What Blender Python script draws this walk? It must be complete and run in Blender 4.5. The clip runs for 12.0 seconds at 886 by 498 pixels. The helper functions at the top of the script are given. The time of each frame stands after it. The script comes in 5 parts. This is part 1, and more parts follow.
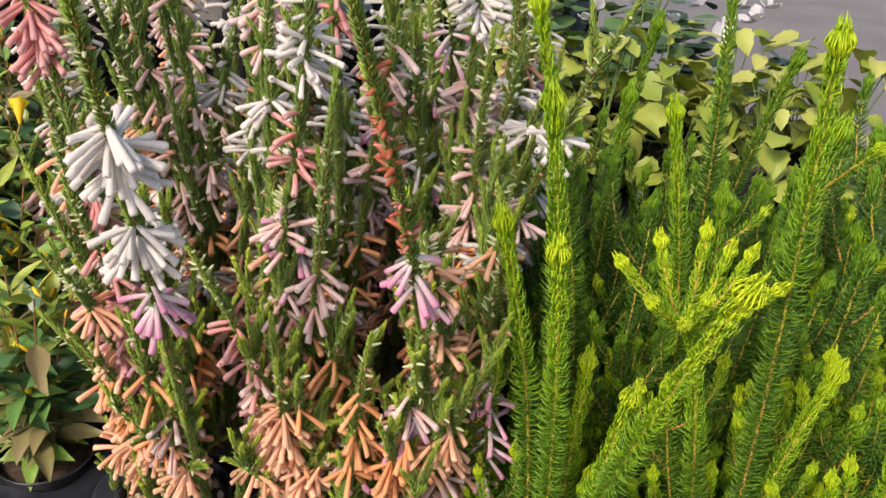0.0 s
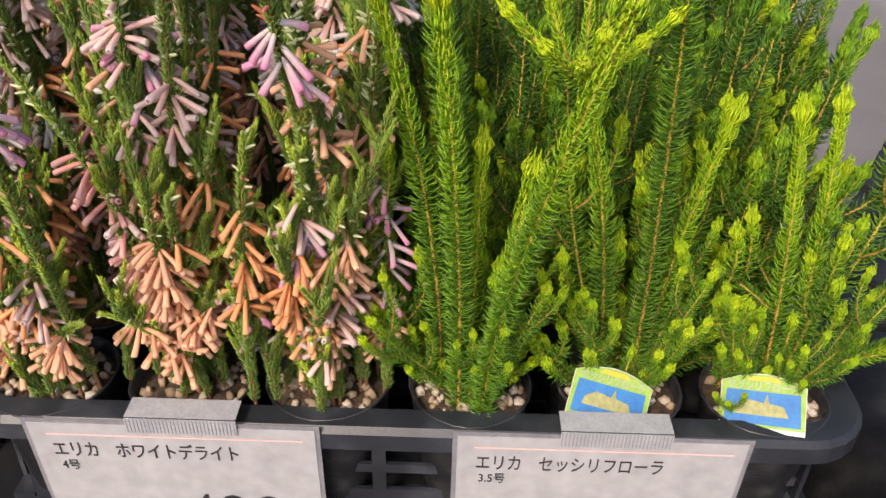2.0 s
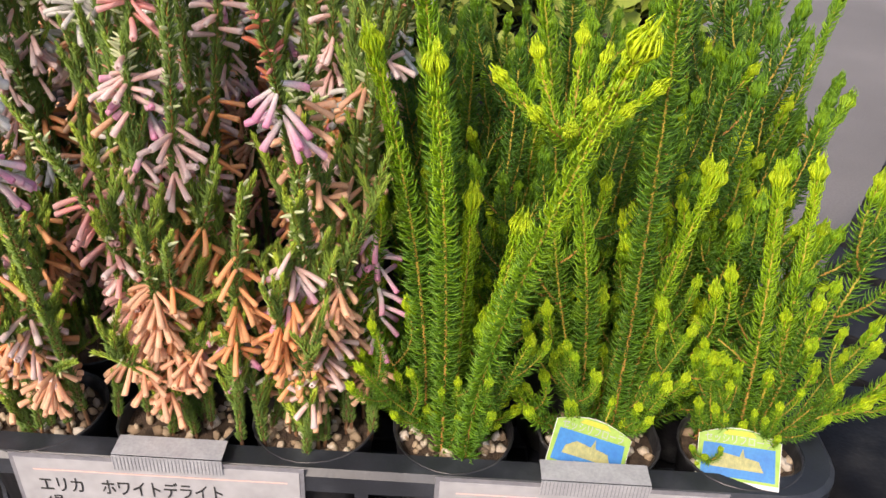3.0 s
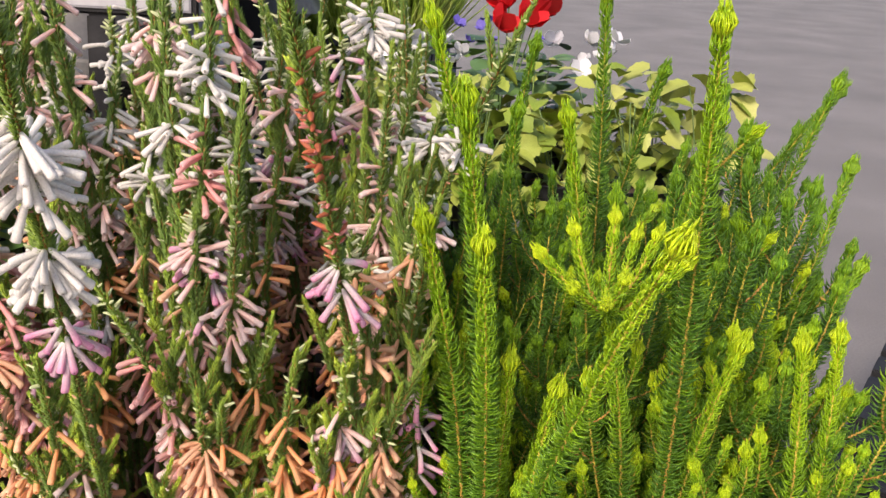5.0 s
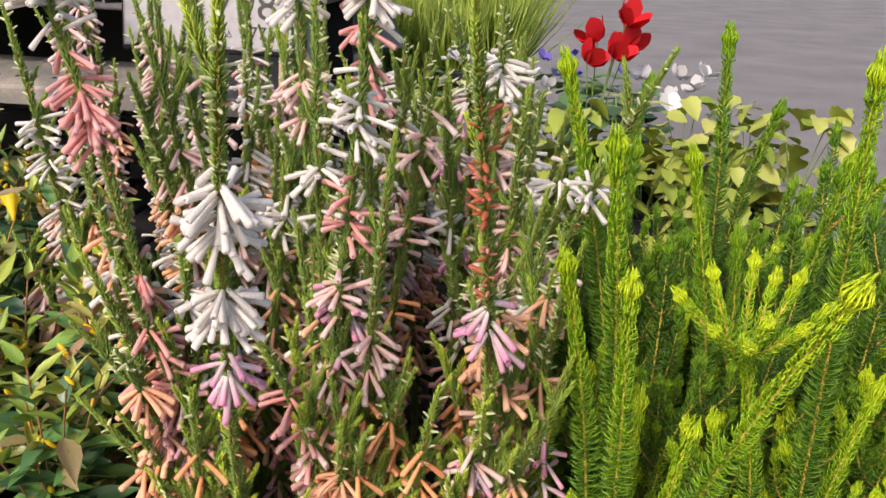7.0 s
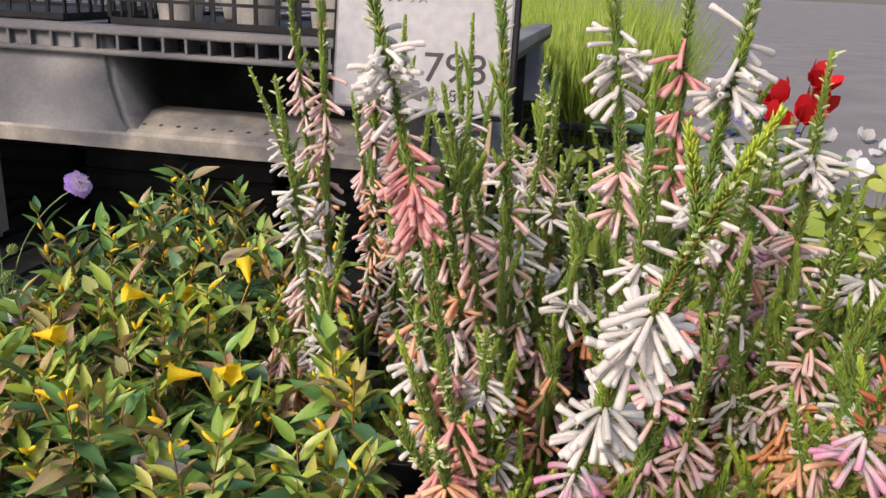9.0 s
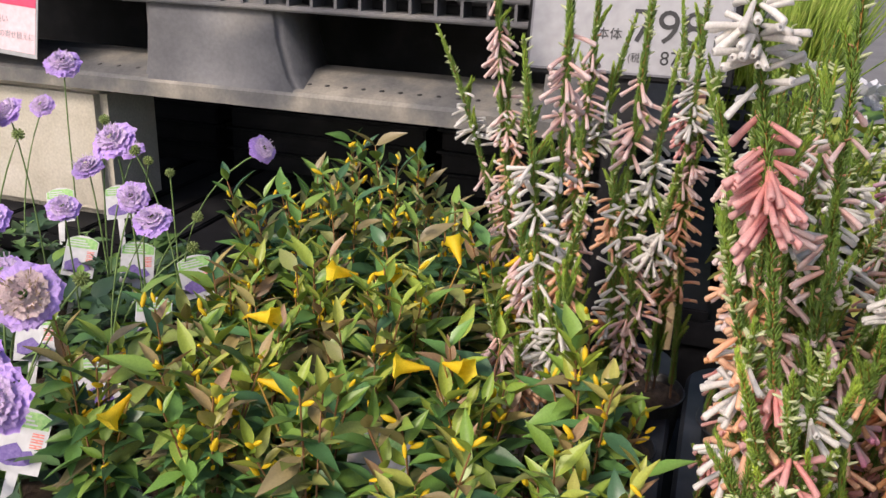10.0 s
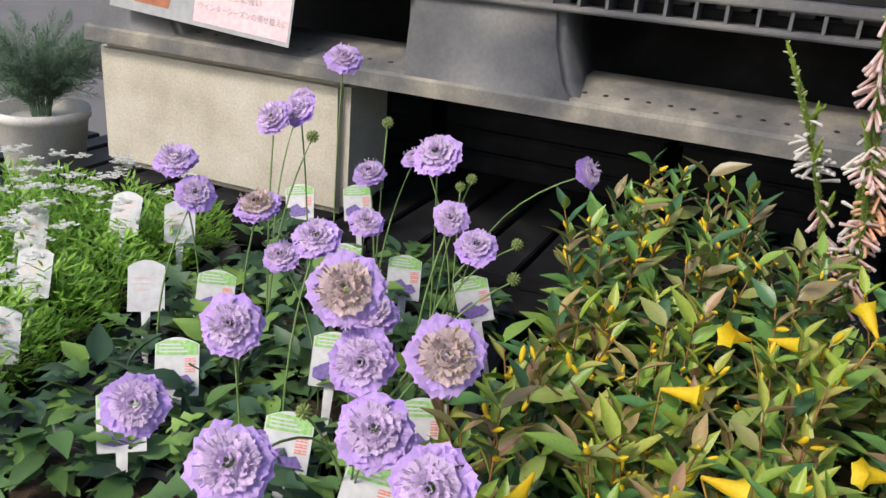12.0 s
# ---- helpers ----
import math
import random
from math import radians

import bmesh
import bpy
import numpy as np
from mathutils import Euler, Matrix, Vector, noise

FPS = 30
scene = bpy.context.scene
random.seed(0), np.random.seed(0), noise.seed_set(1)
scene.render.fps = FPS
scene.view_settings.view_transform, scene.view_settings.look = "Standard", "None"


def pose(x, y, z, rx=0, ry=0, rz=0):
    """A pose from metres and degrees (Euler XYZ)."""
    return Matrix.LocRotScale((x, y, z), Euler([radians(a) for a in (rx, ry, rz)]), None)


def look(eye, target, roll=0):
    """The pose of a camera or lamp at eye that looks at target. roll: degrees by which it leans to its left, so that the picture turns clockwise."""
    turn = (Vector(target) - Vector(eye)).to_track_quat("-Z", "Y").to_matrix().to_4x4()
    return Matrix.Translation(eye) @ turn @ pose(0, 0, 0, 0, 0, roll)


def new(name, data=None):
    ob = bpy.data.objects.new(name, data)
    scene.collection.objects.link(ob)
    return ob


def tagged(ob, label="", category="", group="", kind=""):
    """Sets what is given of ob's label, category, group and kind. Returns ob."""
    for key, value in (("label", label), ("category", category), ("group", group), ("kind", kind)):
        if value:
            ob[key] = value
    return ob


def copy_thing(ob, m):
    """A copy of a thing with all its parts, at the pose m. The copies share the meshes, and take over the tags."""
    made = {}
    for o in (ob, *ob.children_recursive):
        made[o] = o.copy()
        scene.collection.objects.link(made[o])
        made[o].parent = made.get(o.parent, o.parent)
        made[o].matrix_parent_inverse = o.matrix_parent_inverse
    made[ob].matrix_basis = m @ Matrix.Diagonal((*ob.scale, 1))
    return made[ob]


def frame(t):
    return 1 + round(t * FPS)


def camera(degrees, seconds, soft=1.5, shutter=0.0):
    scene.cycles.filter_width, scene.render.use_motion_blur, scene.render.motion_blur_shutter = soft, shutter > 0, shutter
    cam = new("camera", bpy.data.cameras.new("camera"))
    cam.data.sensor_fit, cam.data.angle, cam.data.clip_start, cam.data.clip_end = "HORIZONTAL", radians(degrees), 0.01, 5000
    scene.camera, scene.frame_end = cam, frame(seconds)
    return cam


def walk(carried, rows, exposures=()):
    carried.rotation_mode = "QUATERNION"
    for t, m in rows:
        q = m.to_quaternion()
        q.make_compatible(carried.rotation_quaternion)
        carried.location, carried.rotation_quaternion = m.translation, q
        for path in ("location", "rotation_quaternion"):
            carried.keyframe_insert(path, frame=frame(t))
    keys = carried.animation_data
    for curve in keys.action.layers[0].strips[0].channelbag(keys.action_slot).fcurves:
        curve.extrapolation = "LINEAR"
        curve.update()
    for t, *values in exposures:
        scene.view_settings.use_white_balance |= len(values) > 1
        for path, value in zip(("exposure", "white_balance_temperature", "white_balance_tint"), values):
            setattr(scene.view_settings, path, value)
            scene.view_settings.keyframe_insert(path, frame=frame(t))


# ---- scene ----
cam = camera(55.8, 12.0)
PATH = [
    (0, look((0.1703, 0.2165, 1.0974), (-0.1311, 1.9816, 0.2067), 4.62)),
    (0.5, look((0.1633, 0.2207, 1.0845), (-0.0142, 1.9974, 0.1834), 4.22)),
    (1, look((0.1660, 0.2302, 1.0420), (0.0782, 1.9637, 0.0484), 2.46)),
    (1.5, look((0.1649, 0.2352, 1.0113), (0.1274, 1.9289, -0.0517), 1.18)),
    (2, look((0.1658, 0.2263, 1.0049), (0.1738, 1.9011, -0.0883), 1.33)),
    (2.5, look((0.1655, 0.2190, 1.0158), (0.1966, 1.9029, -0.0628), 2.99)),
    (3, look((0.1641, 0.2167, 1.0259), (0.1996, 1.9345, 0.0022), 3.54)),
    (3.5, look((0.1553, 0.2140, 1.0411), (0.1863, 2.0188, 0.1800), 3.19)),
    (5.5, look((0.1310, 0.1876, 1.0611), (0.0929, 2.0533, 0.3416), 3.22)),
    (6, look((0.1174, 0.1861, 1.0514), (0.0404, 2.0608, 0.3588), 2.90)),
    (6.5, look((0.1075, 0.1810, 1.0602), (-0.0214, 2.0551, 0.3738), 2.84)),
    (6.7, look((0.0977, 0.1805, 1.0672), (-0.0421, 2.0537, 0.3803), 2.63)),
    (8.3, look((-0.0086, 0.1457, 1.0866), (-0.2765, 2.0287, 0.4683), 2.51)),
    (8.5, look((-0.0312, 0.1602, 1.0927), (-0.3309, 2.0422, 0.4856), 2.23)),
    (9, look((-0.0990, 0.1859, 1.1016), (-0.4518, 2.0576, 0.4914), 2.66)),
    (9.5, look((-0.1836, 0.2198, 1.0994), (-0.5921, 2.0611, 0.4340), 2.93)),
    (10, look((-0.2706, 0.2460, 1.0857), (-0.8116, 2.0363, 0.3771), 2.35)),
    (10.5, look((-0.3315, 0.2659, 1.0911), (-0.9587, 2.0248, 0.3750), 2.73)),
    (11, look((-0.3916, 0.2758, 1.0901), (-1.0679, 2.0086, 0.3552), 4.06)),
    (11.5, look((-0.4801, 0.2763, 1.0932), (-1.1817, 1.9934, 0.3453), 4.50)),
    (12, look((-0.5950, 0.2671, 1.0845), (-1.3213, 1.9710, 0.3302), 4.49)),
]
walk(cam, PATH, exposures=((0.0, 0.58, 7000.0, 18.0), (2.0, 0.56, 7000.0, 18.0), (3.5, 0.74, 7000.0, 18.0), (6.7, 0.64, 7000.0, 19.0), (9.5, 0.44, 6800.0, 18.0), (12.0, 0.3, 6450.0, 11.0)))

# ---------- light ----------
world = bpy.data.worlds.new("sky")
scene.world = world
world.use_nodes = True
wn = world.node_tree
sky = wn.nodes.new("ShaderNodeTexSky")
sky.sky_type = "NISHITA"
sky.sun_disc = False
sky.sun_elevation = radians(40)
sky.sun_rotation = radians(205)
sky.air_density, sky.dust_density = 1.0, 2.5
wn.links.new(sky.outputs[0], wn.nodes["Background"].inputs[0])
wn.nodes["Background"].inputs[1].default_value = 0.15
sun_data = bpy.data.lights.new("sun", "SUN")
sun_data.energy, sun_data.angle, sun_data.color = 2.3, radians(14), (1.0, 0.93, 0.82)
sun = new("sun", sun_data)
sun.matrix_world = look((-0.5, -0.95, 1.05), (0, 0, 0))

rng = np.random.default_rng(7)


# ---------- materials ----------
def material(name, ramp, rough=0.5, scale=40.0, fine=400.0, bump=0.1, bump_dist=0.001, attribute=None, translucent=0.0,
             per_object=0.0, metal=0.0, spec=0.5, coat=0.0, island=False):
    """ramp: colours mixed by noise (or by a float attribute of the mesh); per_object: brightness spread between pieces."""
    m = bpy.data.materials.new(name)
    m.use_nodes = True
    nt = m.node_tree
    n, l = nt.nodes, nt.links
    bsdf = n["Principled BSDF"]
    bsdf.inputs["Roughness"].default_value = rough
    bsdf.inputs["Metallic"].default_value = metal
    bsdf.inputs["Specular IOR Level"].default_value = spec
    bsdf.inputs["Coat Weight"].default_value = coat
    tc = n.new("ShaderNodeTexCoord")
    big, small = n.new("ShaderNodeTexNoise"), n.new("ShaderNodeTexNoise")
    big.inputs["Scale"].default_value, small.inputs["Scale"].default_value = scale, fine
    big.inputs["Detail"].default_value = 5
    for t in (big, small):
        l.new(tc.outputs["Object"], t.inputs["Vector"])
    cr = n.new("ShaderNodeValToRGB")
    els = cr.color_ramp.elements
    while len(els) < len(ramp):
        els.new(0.5)
    lo, hi = (0.0, 1.0) if attribute else (0.3, 0.7)
    for i, c in enumerate(ramp):
        els[i].position = lo + (hi - lo) * i / max(1, len(ramp) - 1)
        els[i].color = (*c, 1)
    if attribute:
        at = n.new("ShaderNodeAttribute")
        at.attribute_name = attribute
        mix = n.new("ShaderNodeMath")
        mix.operation = "MULTIPLY_ADD"
        mix.inputs[1].default_value = 0.25
        sub = n.new("ShaderNodeMath")
        sub.operation = "SUBTRACT"
        sub.inputs[1].default_value = 0.12
        l.new(big.outputs["Fac"], mix.inputs[0])
        l.new(at.outputs["Fac"], mix.inputs[2])
        l.new(mix.outputs[0], sub.inputs[0])
        l.new(sub.outputs[0], cr.inputs["Fac"])
    elif per_object:
        info = n.new("ShaderNodeObjectInfo")
        mix = n.new("ShaderNodeMix")
        mix.inputs["Factor"].default_value = per_object
        l.new(big.outputs["Fac"], mix.inputs["A"])
        if island:
            info = n.new("ShaderNodeNewGeometry")
            l.new(info.outputs["Random Per Island"], mix.inputs["B"])
        else:
            l.new(info.outputs["Random"], mix.inputs["B"])
        l.new(mix.outputs["Result"], cr.inputs["Fac"])
        els[0].position, els[len(ramp) - 1].position = 0.12, 0.88
        for i in range(1, len(ramp) - 1):
            els[i].position = 0.12 + 0.76 * i / (len(ramp) - 1)
    else:
        l.new(big.outputs["Fac"], cr.inputs["Fac"])
    hsv = n.new("ShaderNodeHueSaturation")
    val = n.new("ShaderNodeMath")
    val.operation = "MULTIPLY_ADD"
    val.inputs[1].default_value, val.inputs[2].default_value = 0.5, 0.75
    l.new(small.outputs["Fac"], val.inputs[0])
    l.new(val.outputs[0], hsv.inputs["Value"])
    l.new(cr.outputs["Color"], hsv.inputs["Color"])
    l.new(hsv.outputs["Color"], bsdf.inputs["Base Color"])
    if bump:
        b = n.new("ShaderNodeBump")
        b.inputs["Strength"].default_value, b.inputs["Distance"].default_value = bump, bump_dist
        l.new(small.outputs["Fac"], b.inputs["Height"])
        l.new(b.outputs["Normal"], bsdf.inputs["Normal"])
    if translucent:
        tr, ms = n.new("ShaderNodeBsdfTranslucent"), n.new("ShaderNodeMixShader")
        ms.inputs["Fac"].default_value = translucent
        l.new(hsv.outputs["Color"], tr.inputs["Color"])
        l.new(bsdf.outputs[0], ms.inputs[1])
        l.new(tr.outputs[0], ms.inputs[2])
        l.new(ms.outputs[0], n["Material Output"].inputs["Surface"])
    return m


def pigment_material(name, rough=0.6, translucent=0.4):
    """Petals: the colour of each flower is kept on its mesh."""
    m = material(name, [(1, 1, 1), (1, 1, 1)], rough, 200, 900, 0.1, 0.0004, translucent=translucent)
    n, l = m.node_tree.nodes, m.node_tree.links
    at = n.new("ShaderNodeAttribute")
    at.attribute_name = "pigment"
    hsv = next(x for x in n if x.bl_idname == "ShaderNodeHueSaturation")
    l.new(at.outputs["Color"], hsv.inputs["Color"])
    return m


M = {
    "asphalt": material("asphalt", [(0.13, 0.122, 0.117), (0.16, 0.15, 0.143), (0.19, 0.178, 0.17)], 0.85, 1.3, 160, 0.5, 0.004),
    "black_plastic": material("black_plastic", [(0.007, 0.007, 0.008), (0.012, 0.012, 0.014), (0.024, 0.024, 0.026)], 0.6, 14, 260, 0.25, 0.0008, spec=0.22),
    "tray_plastic": material("tray_plastic", [(0.012, 0.014, 0.019), (0.02, 0.023, 0.03), (0.05, 0.055, 0.066)], 0.42, 22, 320, 0.3, 0.0006),
    "pot_film": material("pot_film", [(0.012, 0.012, 0.014), (0.024, 0.024, 0.027), (0.06, 0.06, 0.062)], 0.33, 45, 300, 0.4, 0.001),
    "pallet_plastic": material("pallet_plastic", [(0.075, 0.076, 0.084), (0.125, 0.125, 0.132), (0.2, 0.19, 0.175)], 0.62, 7, 140, 0.35, 0.0012),
    "concrete": material("concrete", [(0.4, 0.36, 0.29), (0.5, 0.46, 0.38), (0.56, 0.52, 0.45)], 0.9, 9, 190, 0.6, 0.002),
    "pallet_dusty": material("pallet_dusty", [(0.085, 0.085, 0.09), (0.13, 0.128, 0.125), (0.21, 0.195, 0.17), (0.33, 0.3, 0.25)], 0.8, 11, 170, 0.5, 0.0015),
    "black_film": material("black_film", [(0.004, 0.004, 0.005), (0.008, 0.008, 0.009), (0.018, 0.018, 0.018)], 0.55, 25, 200, 0.5, 0.001, spec=0.15),
    "soil": material("soil", [(0.035, 0.022, 0.014), (0.07, 0.045, 0.028), (0.11, 0.075, 0.05)], 0.95, 120, 700, 0.9, 0.003),
    "stone": material("stone", [(0.22, 0.15, 0.09), (0.42, 0.32, 0.21), (0.55, 0.5, 0.43)], 0.8, 150, 900, 0.4, 0.0008, per_object=0.75),
    # dark end of the age ramp also paints shaded needles; bright end is fresh tips
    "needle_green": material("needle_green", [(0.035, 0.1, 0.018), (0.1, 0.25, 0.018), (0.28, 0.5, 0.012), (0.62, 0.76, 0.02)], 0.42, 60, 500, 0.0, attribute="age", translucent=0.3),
    "needle_heath": material("needle_heath", [(0.06, 0.12, 0.025), (0.14, 0.24, 0.035), (0.3, 0.43, 0.045), (0.56, 0.68, 0.06)], 0.5, 60, 500, 0.0, attribute="age", translucent=0.25),
    "twig": material("twig", [(0.17, 0.085, 0.045), (0.4, 0.19, 0.05), (0.5, 0.4, 0.06)], 0.7, 60, 500, 0.4, 0.0006, attribute="age"),
    "petal": pigment_material("petal"),
    "leaf_dark": material("leaf_dark", [(0.055, 0.135, 0.06), (0.1, 0.235, 0.07), (0.17, 0.33, 0.065), (0.26, 0.38, 0.07), (0.26, 0.21, 0.1)], 0.36, 30, 500, 0.25, 0.0005, translucent=0.2, per_object=0.85),
    "leaf_young": material("leaf_young", [(0.2, 0.34, 0.05), (0.34, 0.45, 0.06), (0.44, 0.46, 0.09), (0.42, 0.27, 0.15)], 0.4, 30, 500, 0.25, 0.0005, translucent=0.3, per_object=0.85),
    "leaf_dark_mass": material("leaf_dark_mass", [(0.055, 0.135, 0.06), (0.1, 0.235, 0.07), (0.17, 0.33, 0.065), (0.26, 0.38, 0.07), (0.26, 0.21, 0.1)], 0.36, 30, 500, 0.25, 0.0005, translucent=0.2, per_object=0.85, island=True),
    "leaf_scabious": material("leaf_scabious", [(0.045, 0.1, 0.055), (0.075, 0.15, 0.07), (0.11, 0.22, 0.065), (0.22, 0.37, 0.07)], 0.5, 30, 500, 0.25, 0.0005, translucent=0.25, per_object=0.8),
    "leaf_lime": material("leaf_lime", [(0.24, 0.34, 0.04), (0.38, 0.45, 0.075), (0.5, 0.51, 0.15)], 0.5, 30, 400, 0.3, 0.0008, translucent=0.3, per_object=0.7),
    "leaf_bright": material("leaf_bright", [(0.15, 0.33, 0.05), (0.25, 0.48, 0.06), (0.38, 0.58, 0.1)], 0.45, 60, 500, 0.2, 0.0005, translucent=0.3),
    "leaf_grey": material("leaf_grey", [(0.08, 0.15, 0.09), (0.14, 0.23, 0.14), (0.2, 0.3, 0.2)], 0.6, 60, 500, 0.2, 0.0005, translucent=0.2),
    "grass": material("grass", [(0.16, 0.27, 0.03), (0.29, 0.42, 0.05), (0.46, 0.5, 0.11)], 0.5, 30, 300, 0.2, 0.0005, translucent=0.3),
    "stem_green": material("stem_green", [(0.12, 0.2, 0.06), (0.2, 0.3, 0.1)], 0.5, 60, 300, 0.1, 0.0004),
    "card": material("card", [(0.34, 0.34, 0.355), (0.38, 0.38, 0.395)], 0.55, 8, 60, 0.0, spec=0.3),
    "tag_white": material("tag_white", [(0.52, 0.52, 0.53), (0.6, 0.6, 0.61)], 0.55, 30, 90, 0.0, spec=0.3),
    "card_edge": material("card_edge", [(0.16, 0.16, 0.18), (0.22, 0.22, 0.24)], 0.3, 30, 200, 0.05),
    "ink": material("ink", [(0.02, 0.02, 0.022), (0.03, 0.03, 0.03)], 0.5, 30, 200, 0.0),
    "ink_grey": material("ink_grey", [(0.3, 0.3, 0.32), (0.36, 0.36, 0.38)], 0.5, 30, 200, 0.0),
    "ink_pink_line": material("ink_pink_line", [(0.75, 0.5, 0.45), (0.7, 0.45, 0.4)], 0.5, 30, 200, 0.0),
    "pink_print": material("pink_print", [(0.8, 0.5, 0.54), (0.82, 0.56, 0.6)], 0.3, 12, 90, 0.0),
    "crimson_print": material("crimson_print", [(0.6, 0.04, 0.12), (0.66, 0.06, 0.15)], 0.3, 12, 90, 0.0),
    "terracotta_print": material("terracotta_print", [(0.3, 0.1, 0.05), (0.42, 0.16, 0.08)], 0.4, 40, 200, 0.0),
    "tape": material("tape", [(0.3, 0.31, 0.33), (0.38, 0.39, 0.41)], 0.35, 60, 400, 0.1, 0.0004),
    "blue_print": material("blue_print", [(0.015, 0.13, 0.38), (0.03, 0.2, 0.45)], 0.65, 60, 300, 0.0),
    "straw_print": material("straw_print", [(0.2, 0.22, 0.1), (0.38, 0.36, 0.14)], 0.65, 160, 600, 0.0),
    "lime_print": material("lime_print", [(0.2, 0.36, 0.05), (0.28, 0.42, 0.08)], 0.65, 60, 200, 0.0),
    "yellow_print": material("yellow_print", [(0.5, 0.4, 0.03), (0.55, 0.45, 0.04)], 0.65, 60, 200, 0.0),
    "green_print": material("green_print", [(0.16, 0.42, 0.1), (0.4, 0.6, 0.25)], 0.65, 200, 500, 0.0),
    "violet_print": material("violet_print", [(0.1, 0.06, 0.25), (0.24, 0.17, 0.42)], 0.65, 200, 500, 0.0),
    "red_print": material("red_print", [(0.7, 0.15, 0.12), (0.75, 0.3, 0.25)], 0.65, 200, 500, 0.0),
    "white_pot": material("white_pot", [(0.55, 0.52, 0.47), (0.66, 0.63, 0.58)], 0.6, 20, 200, 0.2, 0.001),
    "bamboo": material("bamboo", [(0.42, 0.3, 0.16), (0.55, 0.42, 0.25)], 0.6, 30, 260, 0.2, 0.0005),
}


# ---------- mesh tools ----------
class Geo:
    """Gathers vertices, faces, and per-vertex values of one mesh."""

    def __init__(self):
        self.v, self.f, self.age, self.col, self.mi = [], [], [], [], []
        self.n = 0

    def add(self, verts, faces, age=0.0, col=None, mi=0):
        verts = np.asarray(verts, float).reshape(-1, 3)
        k = len(verts)
        self.v.append(verts)
        faces = np.asarray(faces)
        self.f.append(faces + self.n)
        self.mi.append(np.full(len(faces), mi))
        self.age.append(np.broadcast_to(age, (k,)))
        self.col.append(np.broadcast_to((1.0, 1.0, 1.0) if col is None else col, (k, 3)))
        self.n += k

    def mesh(self, name, mats, smooth=True):
        me = bpy.data.meshes.new(name)
        faces = [row for block in self.f for row in block.tolist()]
        me.from_pydata(np.concatenate(self.v), [], faces)
        me.attributes.new("age", "FLOAT", "POINT").data.foreach_set("value", np.concatenate(self.age).astype(np.float32))
        c = np.concatenate(self.col)
        me.attributes.new("pigment", "FLOAT_COLOR", "POINT").data.foreach_set("color", np.c_[c, np.ones(len(c))].astype(np.float32).ravel())
        for x in mats:
            me.materials.append(M[x])
        me.polygons.foreach_set("material_index", np.concatenate(self.mi).astype(np.int32))
        me.polygons.foreach_set("use_smooth", np.full(len(me.polygons), smooth))
        me.update()
        return me


def unit(a):
    return a / np.maximum(np.linalg.norm(a, axis=-1, keepdims=True), 1e-9)


def frames_of(d):
    """Two directions square to each row of d."""
    d = unit(np.atleast_2d(d))
    ref = np.where(np.abs(d[:, 2:3]) < 0.9, np.array([[0, 0, 1.0]]), np.array([[1.0, 0, 0]]))
    u = unit(np.cross(d, ref))
    return u, np.cross(d, u)


def curve_points(base, tip, n, bulge=(0, 0, 0), up=0.45):
    """A stem that starts upright at base and bends to tip."""
    base, tip = np.array(base, float), np.array(tip, float)
    mid = base + np.array([0, 0, np.linalg.norm(tip - base) * up]) + np.array(bulge)
    s = np.linspace(0, 1, n)[:, None]
    return (1 - s) ** 2 * base + 2 * s * (1 - s) * mid + s ** 2 * tip


def tube(g, pts, r0, r1, sides=5, age0=0.0, age1=1.0, mi=0, col=None):
    pts = np.asarray(pts, float)
    k = len(pts)
    d = unit(np.gradient(pts, axis=0))
    u, w = frames_of(d)
    a = np.linspace(0, 2 * np.pi, sides, endpoint=False)
    r = np.linspace(r0, r1, k)[:, None, None]
    ring = pts[:, None] + r * (np.cos(a)[None, :, None] * u[:, None] + np.sin(a)[None, :, None] * w[:, None])
    i = np.arange(k - 1)[:, None] * sides
    j = np.arange(sides)[None]
    jn = (j + 1) % sides
    f = np.stack([i + j, i + jn, i + sides + jn, i + sides + j], -1).reshape(-1, 4)
    g.add(ring.reshape(-1, 3), f, np.repeat(np.linspace(age0, age1, k), sides), col, mi)


def needles(g, b, d, length, width, age, mi=0, bend=0.25, axis=None):
    """Slim three-sided needles that curve towards their tips."""
    n = len(b)
    u, w = frames_of(d)
    d = unit(d)
    length, width = np.broadcast_to(length, (n,))[:, None], np.broadcast_to(width, (n,))[:, None]
    mid = b + d * length * 0.55
    if axis is None:
        tip = b + d * length + np.array([0, 0, 1.0]) * length * bend
    else:
        bend = np.broadcast_to(bend, (n,))[:, None]
        tip = mid + length * 0.55 * unit(d * (1 - bend) + axis * bend)
    vs = []
    for a in (0, 2.1, 4.2):
        vs.append(b + 0.5 * width * (np.cos(a) * u + np.sin(a) * w))
    for a in (0, 2.1, 4.2):
        vs.append(mid + 0.5 * width * (np.cos(a) * u + np.sin(a) * w))
    vs.append(tip)
    v = np.stack(vs, 1).reshape(-1, 3)
    o = np.arange(n)[:, None] * 7
    quads = np.concatenate([o + np.array([i, (i + 1) % 3, 3 + (i + 1) % 3, 3 + i]) for i in range(3)])
    tris = np.concatenate([o + np.array([3 + i, 3 + (i + 1) % 3, 6]) for i in range(3)])
    start = g.n
    g.add(v, quads, np.repeat(np.broadcast_to(age, (n,)), 7), mi=mi)
    g.f.append(tris + start)
    g.mi.append(np.full(len(tris), mi))


